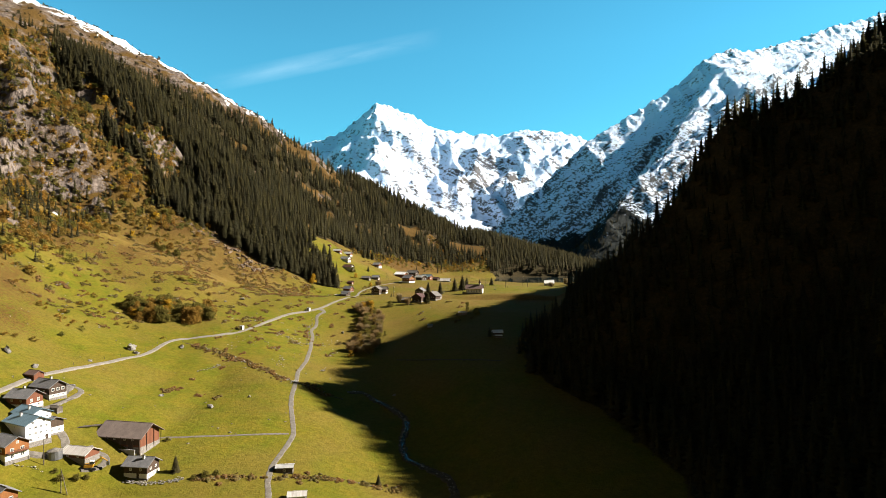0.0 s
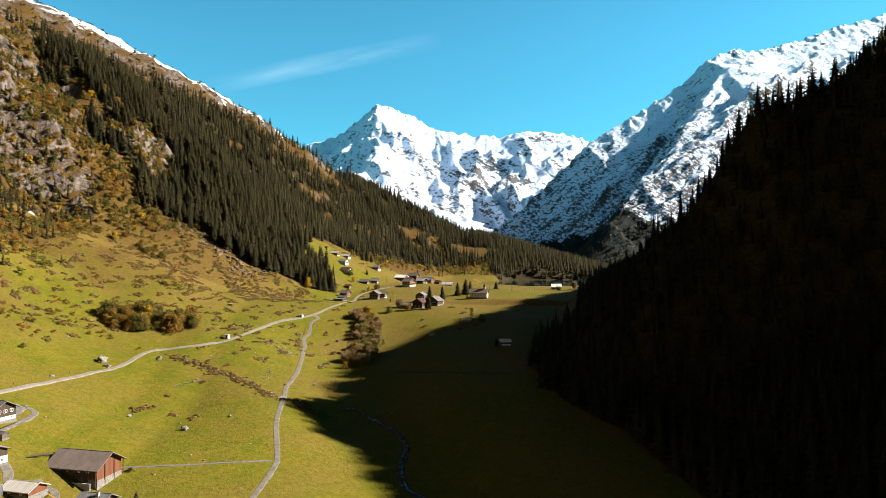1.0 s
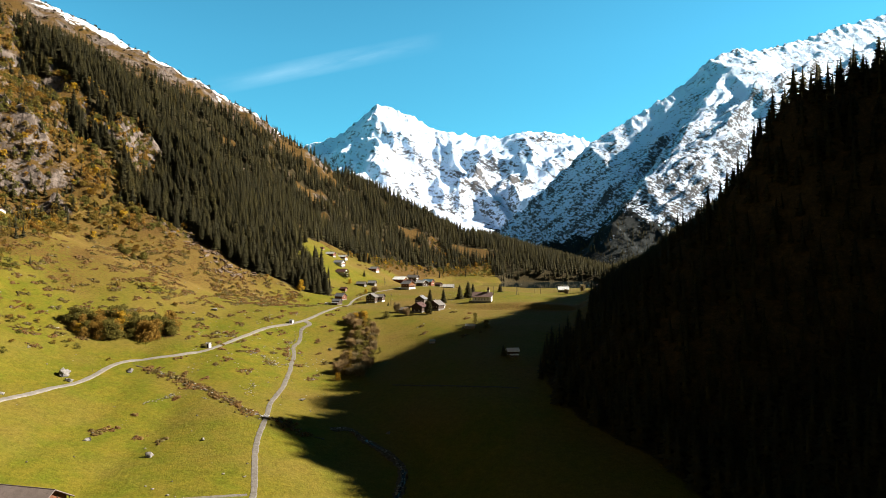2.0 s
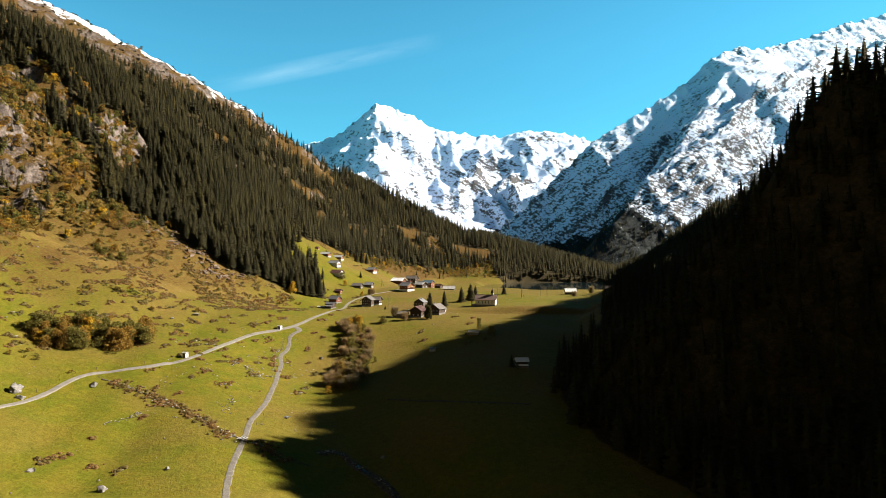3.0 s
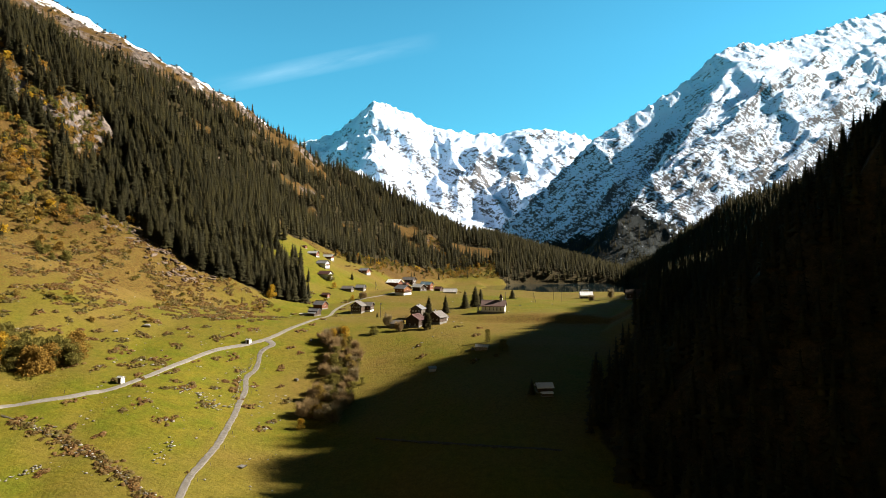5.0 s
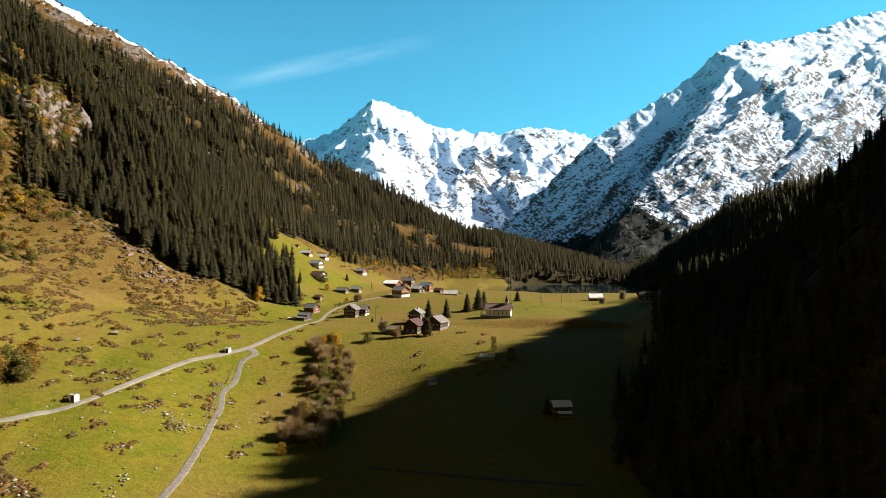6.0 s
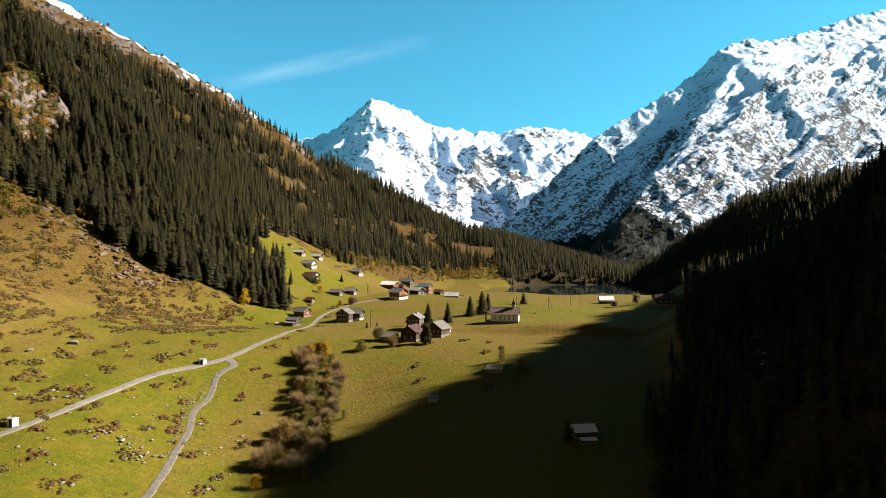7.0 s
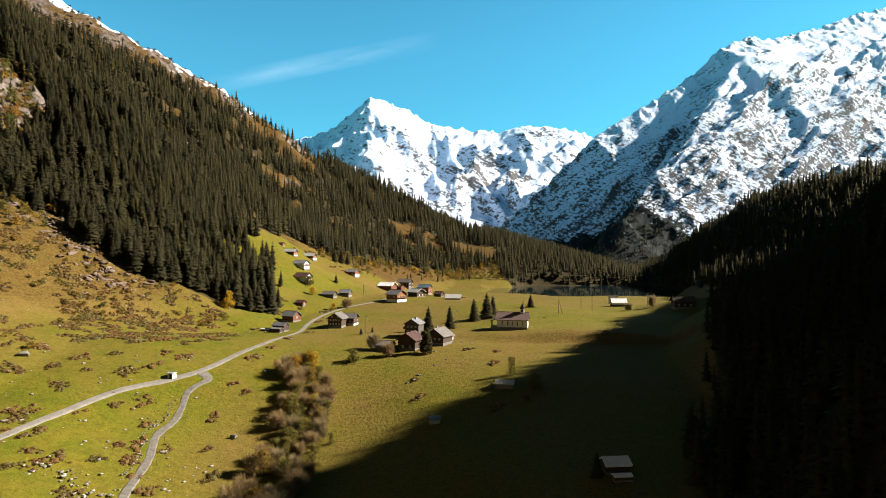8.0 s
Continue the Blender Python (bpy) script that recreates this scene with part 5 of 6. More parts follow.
house("chalet", -256.1, 397.8, -20, "little white and red hut high on the slope", 8, 6, 3.6, 1.8, PLASTER, STONE, ROOF_MAROON, 0.8, 0.8, right=(("small", 2, 1.6),), category="hut")


def chapel(x, y, rot):
    c = thing("chapel", x, y, rot, "white chapel with stone base, rosy roof and small ridge turret", "chapel", size=1.06)
    L, W, eave, rise = 14.0, 8.0, 4.4, 3.0
    bm = bmesh.new()
    box(bm, -L / 2 - 0.1, L / 2 + 0.1, -W / 2 - 0.1, W / 2 + 0.1, -3.0, 0.9)
    part("foundation", bm, STONE, c)
    bm = bmesh.new()
    gable_body(bm, L, W, 0.9, eave, eave + rise)
    part("wall", bm, PLASTER, c)
    for s in (-1, 1):
        bm = bmesh.new()
        roof_panel(bm, L, W, eave, eave + rise, 0.6, s)
        part("roof_panel", bm, ROOF_ROSE, c)
    bm = bmesh.new()
    tube(bm, (-L / 2 - 0.6, 0, eave + rise + 0.27), (L / 2 + 0.6, 0, eave + rise + 0.27), 0.14, 0.14)
    part("ridge_cap", bm, METAL, c)
    for u in (-4.6, -2.0, 0.2, 2.4, 4.8):
        put_window(c, "tall", Matrix.Translation((u, -W / 2 - 0.004, 1.5)))
    put_window(c, "tall", pose(0, 0, 0, 0, 0, 90) @ Matrix.Translation((0, -L / 2 - 0.004, 1.5)))
    bm = bmesh.new()
    box(bm, 3.6, 5.2, -0.8, 0.8, eave + rise - 0.6, eave + rise + 1.7)
    t = part("turret", bm, PLASTER, c)
    bm = bmesh.new()
    top = bm.verts.new((4.4, 0, eave + rise + 4.6))
    ring = [bm.verts.new((4.4 + a * 1.05, b * 1.05, eave + rise + 1.7)) for a, b in ((-1, -1), (1, -1), (1, 1), (-1, 1))]
    for i in range(4):
        bm.faces.new((ring[i], ring[(i + 1) % 4], top))
    bm.faces.new(ring[::-1])
    part("spire", bm, ROOF_MAROON, t)
    bm = bmesh.new()
    box(bm, 4.35, 4.45, -0.05, 0.05, eave + rise + 4.5, eave + rise + 5.5)
    box(bm, 4.1, 4.7, -0.05, 0.05, eave + rise + 5.05, eave + rise + 5.17)
    part("cross", bm, METAL, t)
    bm = bmesh.new()
    box(bm, 4.0, 4.8, -0.84, -0.6, eave + rise + 0.5, eave + rise + 1.4)
    part("louvre", bm, WOOD_DARK, t)
    bm = bmesh.new()
    gable = [(-L / 2 - 3.2, -3.0, 3.4), (-L / 2 - 3.2, 3.0, 3.4), (-L / 2 - 0.02, 3.0, 4.3), (-L / 2 - 0.02, -3.0, 4.3)]
    lo = [bm.verts.new(p) for p in gable]
    hi = [bm.verts.new((p[0], p[1], p[2] + 0.22)) for p in gable]
    bm.faces.new(hi)
    bm.faces.new(lo[::-1])
    for i in range(4):
        bm.faces.new((lo[i], lo[(i + 1) % 4], hi[(i + 1) % 4], hi[i]))
    p = part("porch_roof", bm, ROOF_ROSE, c)
    for py in (-2.7, 2.7):
        bm = bmesh.new()
        box(bm, -L / 2 - 3.0, -L / 2 - 2.7, py - 0.15, py + 0.15, -1.0, 3.5)
        part("porch_post", bm, WOOD_DARK, p)
    bm = bmesh.new()
    box(bm, -L / 2 - 3.1, -L / 2 - 0.12, -2.9, 2.9, -2.5, 0.9)
    part("porch_base", bm, STONE, c)
    bm = bmesh.new()
    box(bm, -0.8, 0.8, -0.05, 0.02, 0.9, 3.2)
    d = part("door", bm, WOOD_DARK, c)
    d.matrix_basis = pose(0, 0, 0, 0, 0, -90) @ Matrix.Translation((0, -L / 2 - 0.01, 0))


chapel(23, 443.8, -12)


def power_pole(x, y, tall, kind):
    p = thing("power_pole", x, y, 10, "slim wooden power pole standing on the meadow", "pole", group="power poles")
    bm = bmesh.new()
    tube(bm, (0, 0, -0.6), (0, 0, tall), 0.17, 0.11, 7)
    part("mast", bm, WOOD_GREY, p)
    if kind == "cross":
        bm = bmesh.new()
        box(bm, -1.1, 1.1, -0.08, 0.08, tall - 0.9, tall - 0.7)
        part("crossarm", bm, METAL, p)
        for s in (-1, 0, 1):
            bm = bmesh.new()
            tube(bm, (s, 0, tall - 0.7), (s, 0, tall - 0.35), 0.07, 0.05, 6)
            part("insulator", bm, PLASTER, p)
    if kind == "brace":
        bm = bmesh.new()
        tube(bm, (2.2, -0.6, -0.6), (0.1, 0, tall * 0.92), 0.13, 0.1, 6)
        part("brace", bm, WOOD_GREY, p)
    if kind == "flag":
        bm = bmesh.new()
        box(bm, 0.1, 0.9, -0.02, 0.02, tall - 0.8, tall - 0.1)
        part("lamp_head", bm, PLASTER, p)


for px, py, tall, kind in ((-35.6, 440.3, 9.5, "flag"), (50, 487.8, 8.5, "brace"), (70, 504.7, 10, "plain"), (68, 519.7, 10.5, "cross"), (34, 491.8, 8, "plain"), (18, 469.8, 9, "brace"), (-53, 575, 8, "brace"), (103, 520, 9, "cross"), (-111.4, 170.6, 9, "plain"), (-102, 163.3, 8, "brace"), (-120.1, 164.8, 9, "plain")):
    power_pole(px, py, tall, kind)


# ---- plants and stones ----
LEAF = leaf_material("autumn_leaves", (0.150, 0.145, 0.036), (0.330, 0.180, 0.036), (0.520, 0.330, 0.030), 1.5, 0.48)
TWIG = leaf_material("bare_twigs", (0.27, 0.215, 0.115), (0.31, 0.195, 0.085), (0.28, 0.22, 0.075), 1.5, 0.35)
HEATH = leaf_material("heath_tufts", (0.165, 0.130, 0.040), (0.270, 0.140, 0.055), (0.300, 0.200, 0.065), 1.2, 0.5)
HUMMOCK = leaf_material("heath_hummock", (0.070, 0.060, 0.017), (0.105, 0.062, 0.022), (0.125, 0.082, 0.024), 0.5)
BARK = surface("bark", (0.0349, 0.0262, 0.0198), (0.0582, 0.0466, 0.0372), 0.6, None, 0.1, 0.95, 0.8, 0.05)
PALE_STONE = leaf_material("pale_stone", (0.125, 0.110, 0.088), (0.26, 0.24, 0.205), (0.40, 0.38, 0.34), 0.5)
CRAG = leaf_material("crag", (0.085, 0.056, 0.040), (0.150, 0.112, 0.084), (0.190, 0.150, 0.118), 1.2)


def leafy_shape(rnd, lumps, leaves, leaf, tall=1.0, wide=0.45, low=0.25):
    """A crown of unit height: loose lumps of small leaf clusters with gaps between them."""
    co, tris = [], []
    for _ in range(lumps):
        u = rnd.uniform(0, 1)
        a, r = rnd.uniform(0, 6.28), wide * math.sqrt(rnd.uniform(0, 1)) * (1 - 0.55 * u) * 0.8
        cx, cy, cz = r * math.cos(a), r * math.sin(a), low + (tall - low) * (0.08 + 0.8 * u)
        lr = wide * rnd.uniform(0.30, 0.55) * (1 - 0.35 * u)
        for _ in range(leaves):
            d = rnd.normal(size=3)
            d = d / np.linalg.norm(d) * lr * rnd.uniform(0.6, 1.1)
            p = np.array([cx, cy, cz]) + d * (1, 1, 0.8)
            e1, e2 = rnd.normal(size=3), rnd.normal(size=3)
            s = leaf * rnd.uniform(0.6, 1.3)
            n = len(co)
            co += [p - e1 * s * 0.6, p + e1 * s * 0.6, p + e2 * s]
            tris.append((n, n + 1, n + 2))
    co = np.array(co)
    co[:, 2] = np.maximum(co[:, 2], 0.0)
    return co, np.array(tris)


def twig_shape(rnd, limbs, twigs, wide=0.42, thick=0.0075):
    """A leafless crown of unit height: fans of thin twigs rising from a few limbs."""
    co, tris = [], []
    for _ in range(limbs):
        a, u = rnd.uniform(0, 6.28), rnd.uniform(0.1, 0.62)
        r = wide * 0.55 * math.sqrt(rnd.uniform(0, 1))
        base = np.array([r * math.cos(a), r * math.sin(a), u])
        for _ in range(twigs):
            way = np.array([math.cos(a) * 0.35, math.sin(a) * 0.35, 0.8]) + rnd.normal(0, 0.42, 3)
            start = base + rnd.normal(0, 0.05, 3)
            tip = start + way / np.linalg.norm(way) * rnd.uniform(0.16, 0.42)
            side = rnd.normal(0, 1, 3)
            side = side / np.linalg.norm(side) * thick * rnd.uniform(0.7, 1.5)
            n = len(co)
            co += [start - side, start + side, tip]
            tris.append((n, n + 1, n + 2))
    co = np.array(co)
    co[:, 2] = np.clip(co[:, 2], 0.02, 1.05)
    return co, np.array(tris)


def rock_shape(seed, flat=0.7):
    bm = bmesh.new()
    bmesh.ops.create_icosphere(bm, subdivisions=2, radius=0.5)
    for v in bm.verts:
        p = v.co.normalized()
        n = noise.noise(p * 1.3 + Vector((seed * 7.1, 0, 0))) * 0.5 + noise.noise(p * 3.4 + Vector((0, seed * 3.7, 0))) * 0.34
        q = p * (0.5 + 0.62 * n)
        v.co = Vector((q.x * 1.25, q.y, q.z * flat))
    bmesh.ops.triangulate(bm, faces=bm.faces)
    bm.verts.index_update()
    co = np.array([v.co[:] for v in bm.verts])
    tri = np.array([[v.index for v in f.verts] for f in bm.faces])
    bm.free()
    return co + (0, 0, 0.18), tri


def mound_shape(seed):
    """A low rounded hummock of heath."""
    bm = bmesh.new()
    bmesh.ops.create_icosphere(bm, subdivisions=2, radius=0.5)
    bmesh.ops.delete(bm, geom=[v for v in bm.verts if v.co.z < -0.2], context="VERTS")
    for v in bm.verts:
        p = v.co.normalized()
        n = noise.noise(p * 2.1 + Vector((seed * 5.3, 0, 0))) * 0.45 + noise.noise(p * 5.5 + Vector((0, seed * 2.9, 0))) * 0.4
        q = p * (0.5 + 0.62 * n)
        v.co = Vector((q.x * 1.35, q.y * 1.1, q.z * 0.95))
    bmesh.ops.triangulate(bm, faces=bm.faces)
    bm.verts.index_update()
    co = np.array([v.co[:] for v in bm.verts])
    tri = np.array([[v.index for v in f.verts] for f in bm.faces])
    bm.free()
    return co + (0, 0, 0.08), tri


def crag_shape(seed, fine=2):
    """An angular outcrop: a block cut by slanting joints."""
    lr = random.Random(seed)
    bm = bmesh.new()
    bmesh.ops.create_icosphere(bm, subdivisions=fine, radius=0.5)
    cuts = []
    for _ in range(16):
        d = Vector((lr.gauss(0, 1), lr.gauss(0, 1), lr.gauss(0, 0.7))).normalized()
        cuts.append((d, lr.uniform(0.12, 0.34)))
    for v in bm.verts:
        for d, k in cuts:
            over = v.co.dot(d) - k
            if over > 0:
                v.co = v.co - d * over
        v.co = v.co + v.co.normalized() * 0.12 * noise.noise(v.co * 7 + Vector((seed, 0, 0)))
        v.co = Vector((v.co.x * 1.3, v.co.y * 1.2, v.co.z * 1.15))
    bmesh.ops.triangulate(bm, faces=bm.faces)
    bm.verts.index_update()
    co = np.array([v.co[:] for v in bm.verts])
    tri = np.array([[v.index for v in f.verts] for f in bm.faces])
    bm.free()
    return co + (0, 0, 0.2), tri


CRAGS = [crag_shape(s) for s in (3, 8, 14, 22)]
plant_rnd = np.random.default_rng(31)
BUSHES = [leafy_shape(plant_rnd, 9, 30, 0.075, 1.0, 0.58, 0.04) for _ in range(5)]
ROCKS = [rock_shape(s, f) for s, f in ((1, 0.7), (2, 0.6), (3, 0.85), (4, 0.65), (5, 0.75))]
MOUNDS = [mound_shape(s) for s in (1, 2, 3, 4, 5)]
TUFTS = [leafy_shape(plant_rnd, 6, 12, 0.10, 0.5, 0.66, 0.0) for _ in range(5)]


def bed(name, label, x, y, h, width, tone, shapes, material, category, sink=0.1):
    z = height(x, y)
    return tagged(planted(name, np.stack([x, y, z - sink * h, h, width, tone], 1), shapes, material, plant_rnd), label, category, kind="stuff")


# heath clumps: tufts and stones in patches drawn out along the slope
r = plant_rnd


def clump_centres():
    out = []
    for x0, x1, y0, y1, n in ((-240, -150, 280, 470, 300), (-150, -100, 320, 470, 170), (-190, -82, 375, 464, 290), (-112, -77, 288, 382, 34), (-68, -50, 262, 410, 18), (-20, 18, 358, 425, 9), (-120, -85, 225, 285, 6), (-30, 10, 560, 700, 14), (-95, -60, 400, 520, 30), (-120, -60, 640, 760, 40)):
        px, py = r.uniform(x0, x1, n), r.uniform(y0, y1, n)
        w = fbm(px, py, 60, 2, 40.0) + r.uniform(-0.3, 0.3, n) > -0.32
        out.append(np.stack([px[w], py[w]], 1))
    return np.concatenate(out)


centres = clump_centres()
DITCH = ((-118, 290), (-107, 286), (-93, 279), (-83, 273), (-75, 266.5), (-66.5, 262), (-57, 260), (-49, 256))
ditch = np.array(smooth_line(DITCH, 2.2))
walls_of_heath = np.array(smooth_line(((-72.5, 329), (-74.2, 341), (-77, 349.5), (-74.8, 357)), 3.0))
hedge = np.array(smooth_line(((-71.5, 177.8), (-61, 180.1), (-48.5, 183.7), (-38.6, 186.9), (-28.6, 190), (-15.3, 191.5)), 3.4))
centres = np.concatenate([centres, hedge, ditch + r.normal(0, 0.9, ditch.shape), walls_of_heath + r.normal(0, 2.0, walls_of_heath.shape)])
hx, hy, hs, ht, sx_, sy_, ss, st = [], [], [], [], [], [], [], []
for cx, cy in centres:
    big = r.uniform(0.5, 1.0) ** 1.5
    n, m, tone = int(4 + 15 * big), int(r.integers(0, 2) + 3 * big * r.random()), r.uniform(0, 0.9)
    along, across = r.normal(size=(2, n + m)) * np.array([[2.3 * big], [1.5 * big]])
    qx, qy = cx * U + along * 0.42 - across * 0.91, cy * U + along * 0.91 + across * 0.42
    hx += list(qx[:n]); hy += list(qy[:n]); hs += list(r.uniform(0.6, 1.7, n)); ht += list(np.clip(tone + r.uniform(-0.2, 0.2, n), 0, 1))
    sx_ += list(qx[n:]); sy_ += list(qy[n:]); ss += list(r.uniform(0.3, 1.2, m) ** 1.3); st += list(r.uniform(0.0, 0.8, m))
hx, hy = np.array(hx), np.array(hy)


def off_roads(px, py, gap=3.0):
    """True where a spot lies clear of the roads."""
    ok = np.ones(len(px), bool)
    for pts in (ROAD_UPPER, ROAD_LOWER):
        line = np.array(smooth_line(pts, 4.0)) * U
        for a, b in line:
            ok &= np.hypot(px - a, py - b) > gap
    return ok


k = off_roads(hx, hy)
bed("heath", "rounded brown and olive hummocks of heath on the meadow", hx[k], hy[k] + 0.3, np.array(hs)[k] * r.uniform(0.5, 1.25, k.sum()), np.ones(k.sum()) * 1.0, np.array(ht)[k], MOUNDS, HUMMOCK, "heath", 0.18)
bed("heath", "brown heath tufts in patches across the sunny meadow", hx[k], hy[k], np.array(hs)[k] * 1.25, np.ones(k.sum()) * 1.15, np.array(ht)[k], TUFTS, HEATH, "heath")
sx_, sy_ = np.array(sx_), np.array(sy_)
extra = 900
sx_ = np.concatenate([sx_, U * r.uniform(-215, -45, 450), U * r.uniform(-118, -55, 300), U * r.uniform(-60, 60, 150)])
sy_ = np.concatenate([sy_, U * r.uniform(185, 460, 450), U * r.uniform(290, 400, 300), U * r.uniform(400, 700, 150)])
ss = np.concatenate([np.array(ss), r.uniform(0.3, 0.9, extra)])
st = np.concatenate([np.array(st), r.uniform(0.1, 0.85, extra)])
k = off_roads(sx_, sy_)
k &= (fbm(sx_, sy_, 22, 2, 80.0) > 0.02) | (np.arange(len(sx_)) < len(sx_) - extra)
bed("stones", "pale field stones scattered over the meadow", sx_[k], sy_[k], ss[k], r.uniform(0.9, 1.4, k.sum()), st[k], ROCKS, PALE_STONE, "stones", 0.12)

# autumn scrub on the steep ground under the crags and along the wood's edge
x, y = scatter(-430, -120, 300, 570, 4.1, r)
d = curve(y / U, LEFT_TOE) - x / U
where = step(84, 140, d) * step(-0.75, -0.1, fbm(x / U, y / U, 42, 3, 50.0)) * (1 - forest(x, y))
where = where * (np.hypot(x / U + 255, y / U - 394) > 13)
k = r.random(len(x)) < np.minimum(where * 1.3, 0.97)
bed("scrub", "orange, yellow and green autumn scrub below the crags", x[k], y[k], r.uniform(2.0, 7.5, k.sum()), r.uniform(0.8, 1.3, k.sum()), np.clip(r.normal(0.34, 0.34, k.sum()), 0, 1), BUSHES, LEAF, "scrub")
k2 = r.random(len(x)) < where * 0.42 * step(-40, 40, d - 110)
spruces("young_spruces", "young spruces scattered among the scrub", x, y, np.where(k2, 1.0, 0.0), 10.0, CONIFERS, fr)
stand = np.exp(-((x / U + 268) / 24) ** 2 - ((y / U - 388) / 22) ** 2) + 0.7 * np.exp(-((x / U + 252) / 14) ** 2 - ((y / U - 430) / 22) ** 2)
spruces("young_spruces", "dark stand of spruces below the crags", x, y, stand * 0.6, 13.0, CONIFERS, fr)
# shrubs on the meadow slope
n = 900
x, y = U * r.uniform(-235, -88, n), U * r.uniform(215, 466, n)
k = (fbm(x / U, y / U, 30, 2, 60.0) > 0.02) & (curve(y / U, LEFT_TOE) - x / U > 5 + 20 * step(380, 330, y / U)) & off_roads(x, y, 4.0) & ((y / U > 268) | (x / U < -158))
bed("shrubs", "low olive and russet shrubs on the meadow slope", x[k], y[k], r.uniform(1.0, 3.2, k.sum()), r.uniform(1.1, 1.7, k.sum()), np.clip(r.normal(0.34, 0.25, k.sum()), 0, 0.8), BUSHES, LEAF, "shrubs")
# olive and gold trees between the hamlet and the lake, and along the upper wood
x, y = scatter(-100, 70, 640, 1030, 5.2, r)
e = x / U - curve(y / U, FOREST_RIGHT)
edge = step(-6, 2, e) * (1 - step(8, 46, e)) * (height(x, y) > U * (LAKE_Z + 1)) * step(-0.5, 0.1, fbm(x / U, y / U, 30, 2, 71.0))
k = r.random(len(x)) < edge * 0.95
bed("scrub", "gold and olive bushes at the forest's foot", x[k], y[k], r.uniform(2.4, 6.8, k.sum()) * (1.1 - 0.6 * step(10, 40, e[k])), r.uniform(0.8, 1.4, k.sum()), np.clip(r.normal(0.36, 0.28, k.sum()), 0, 1), BUSHES, LEAF, "scrub")
spruces("young_spruces", "spruces straggling down from the forest edge", x, y, edge * 0.16, 15.0, CONIFERS, fr)
x, y = scatter(-22, 74, 920, 1016, 4.8, r)
k = (r.random(len(x)) < 0.6) & (lake_mask(x / U, y / U) < 0.02)
bed("scrub", "gold and russet bushes on the slope behind the lake", x[k], y[k], r.uniform(2.0, 6.0, k.sum()), r.uniform(0.8, 1.3, k.sum()), np.clip(r.normal(0.35, 0.3, k.sum()), 0, 1), BUSHES, LEAF, "scrub")
# broken rock at the edge of the wood
n = 230
u = r.random(n)
x = U * (-194 + 60 * u + r.normal(0, 4, n))
y = U * (curve(x / U, FOREST_NEAR) - 5 + r.normal(0, 6, n))
bed("crags", "broken rock ledges at the edge of the spruce wood", x, y, r.uniform(1.2, 6.5, n), r.uniform(0.9, 1.7, n), r.uniform(0.0, 1.0, n), CRAGS, CRAG, "rocks", 0.35)
n = 70
x, y = U * r.normal(-18, 11, n), U * r.normal(1000, 22, n)
bed("crags", "brown rock step in the wood above the lake", x, y, r.uniform(2, 7, n), r.uniform(0.9, 1.6, n), r.uniform(0.0, 1.0, n), CRAGS, CRAG, "rocks", 0.35)
x, y = scatter(-560, -140, 560, 1250, 30.0, r)
k = r.random(len(x)) < 0.5
bed("crags", "rock outcrops standing among the spruces", x[k], y[k], r.uniform(5, 13, k.sum()), r.uniform(0.8, 1.4, k.sum()), r.uniform(0.0, 1.0, k.sum()), CRAGS, CRAG, "rocks", 0.3)


x, y = scatter(-760, -240, 900, 1360, 16.0, r)
z = height(x, y) / U
k = (r.random(len(x)) < 0.55) & (z > 255)
bed("crags", "dark rocks strewn along the high ridge", x[k], y[k], r.uniform(3, 11, k.sum()), r.uniform(0.8, 1.5, k.sum()), r.uniform(0.0, 0.7, k.sum()), CRAGS, CRAG, "rocks", 0.35)
k = (r.random(len(x)) < 0.5) & (z > 265)
bed("scrub", "dwarf pines on the high ridge", x[k] + 6, y[k] - 5, r.uniform(3, 7, k.sum()), r.uniform(0.9, 1.5, k.sum()), r.uniform(0.0, 0.6, k.sum()), BUSHES, NEEDLE, "scrub")


def mesh_of(name, shape, material, tone):
    me = raw_mesh(name, *shape)
    at = me.attributes.new("tone", "FLOAT", "POINT")
    at.data.foreach_set("value", np.full(len(me.vertices), tone, dtype=np.float32))
    me.materials.append(material)
    return me


def tree_model(name, label, category, crown_me, crown_label, trunk_tall, trunk_r, limbs):
    """A tree of unit height at the world's origin: a tapered trunk with limbs, and its crown."""
    t = tagged(new(name), label, category)
    bm = bmesh.new()
    tube(bm, (0, 0, -0.06), (0, 0, trunk_tall), trunk_r, trunk_r * 0.35, 7)
    part("trunk", bm, BARK, t)
    lr = random.Random(name + label)
    for i in range(limbs):
        a, z0 = 6.28 * i / limbs + lr.uniform(-0.4, 0.4), lr.uniform(0.18, 0.5)
        bm = bmesh.new()
        tube(bm, (0, 0, z0), (0.26 * math.cos(a), 0.26 * math.sin(a), z0 + 0.28), trunk_r * 0.45, trunk_r * 0.15, 5)
        part("limb", bm, BARK, t)
    c = new("crown", crown_me)
    c.parent = t
    if crown_label:
        c["label"] = crown_label
    return t


used_models = set()


def plant(model, x, y, tall, wide=1.0):
    """A tree of the given height at a place of the plan; the first use moves the model itself."""
    m = pose(x * U, y * U, ground(x * U, y * U) - 0.15, 0, 0, (x * 37 + y * 91) % 360) @ Matrix.Diagonal((tall * wide, tall * wide, tall, 1))
    if model.name not in used_models:
        used_models.add(model.name)
        model.matrix_basis = m
        return model
    made = copy_thing(model, pose(0, 0, 0))
    made.matrix_basis = m
    return made


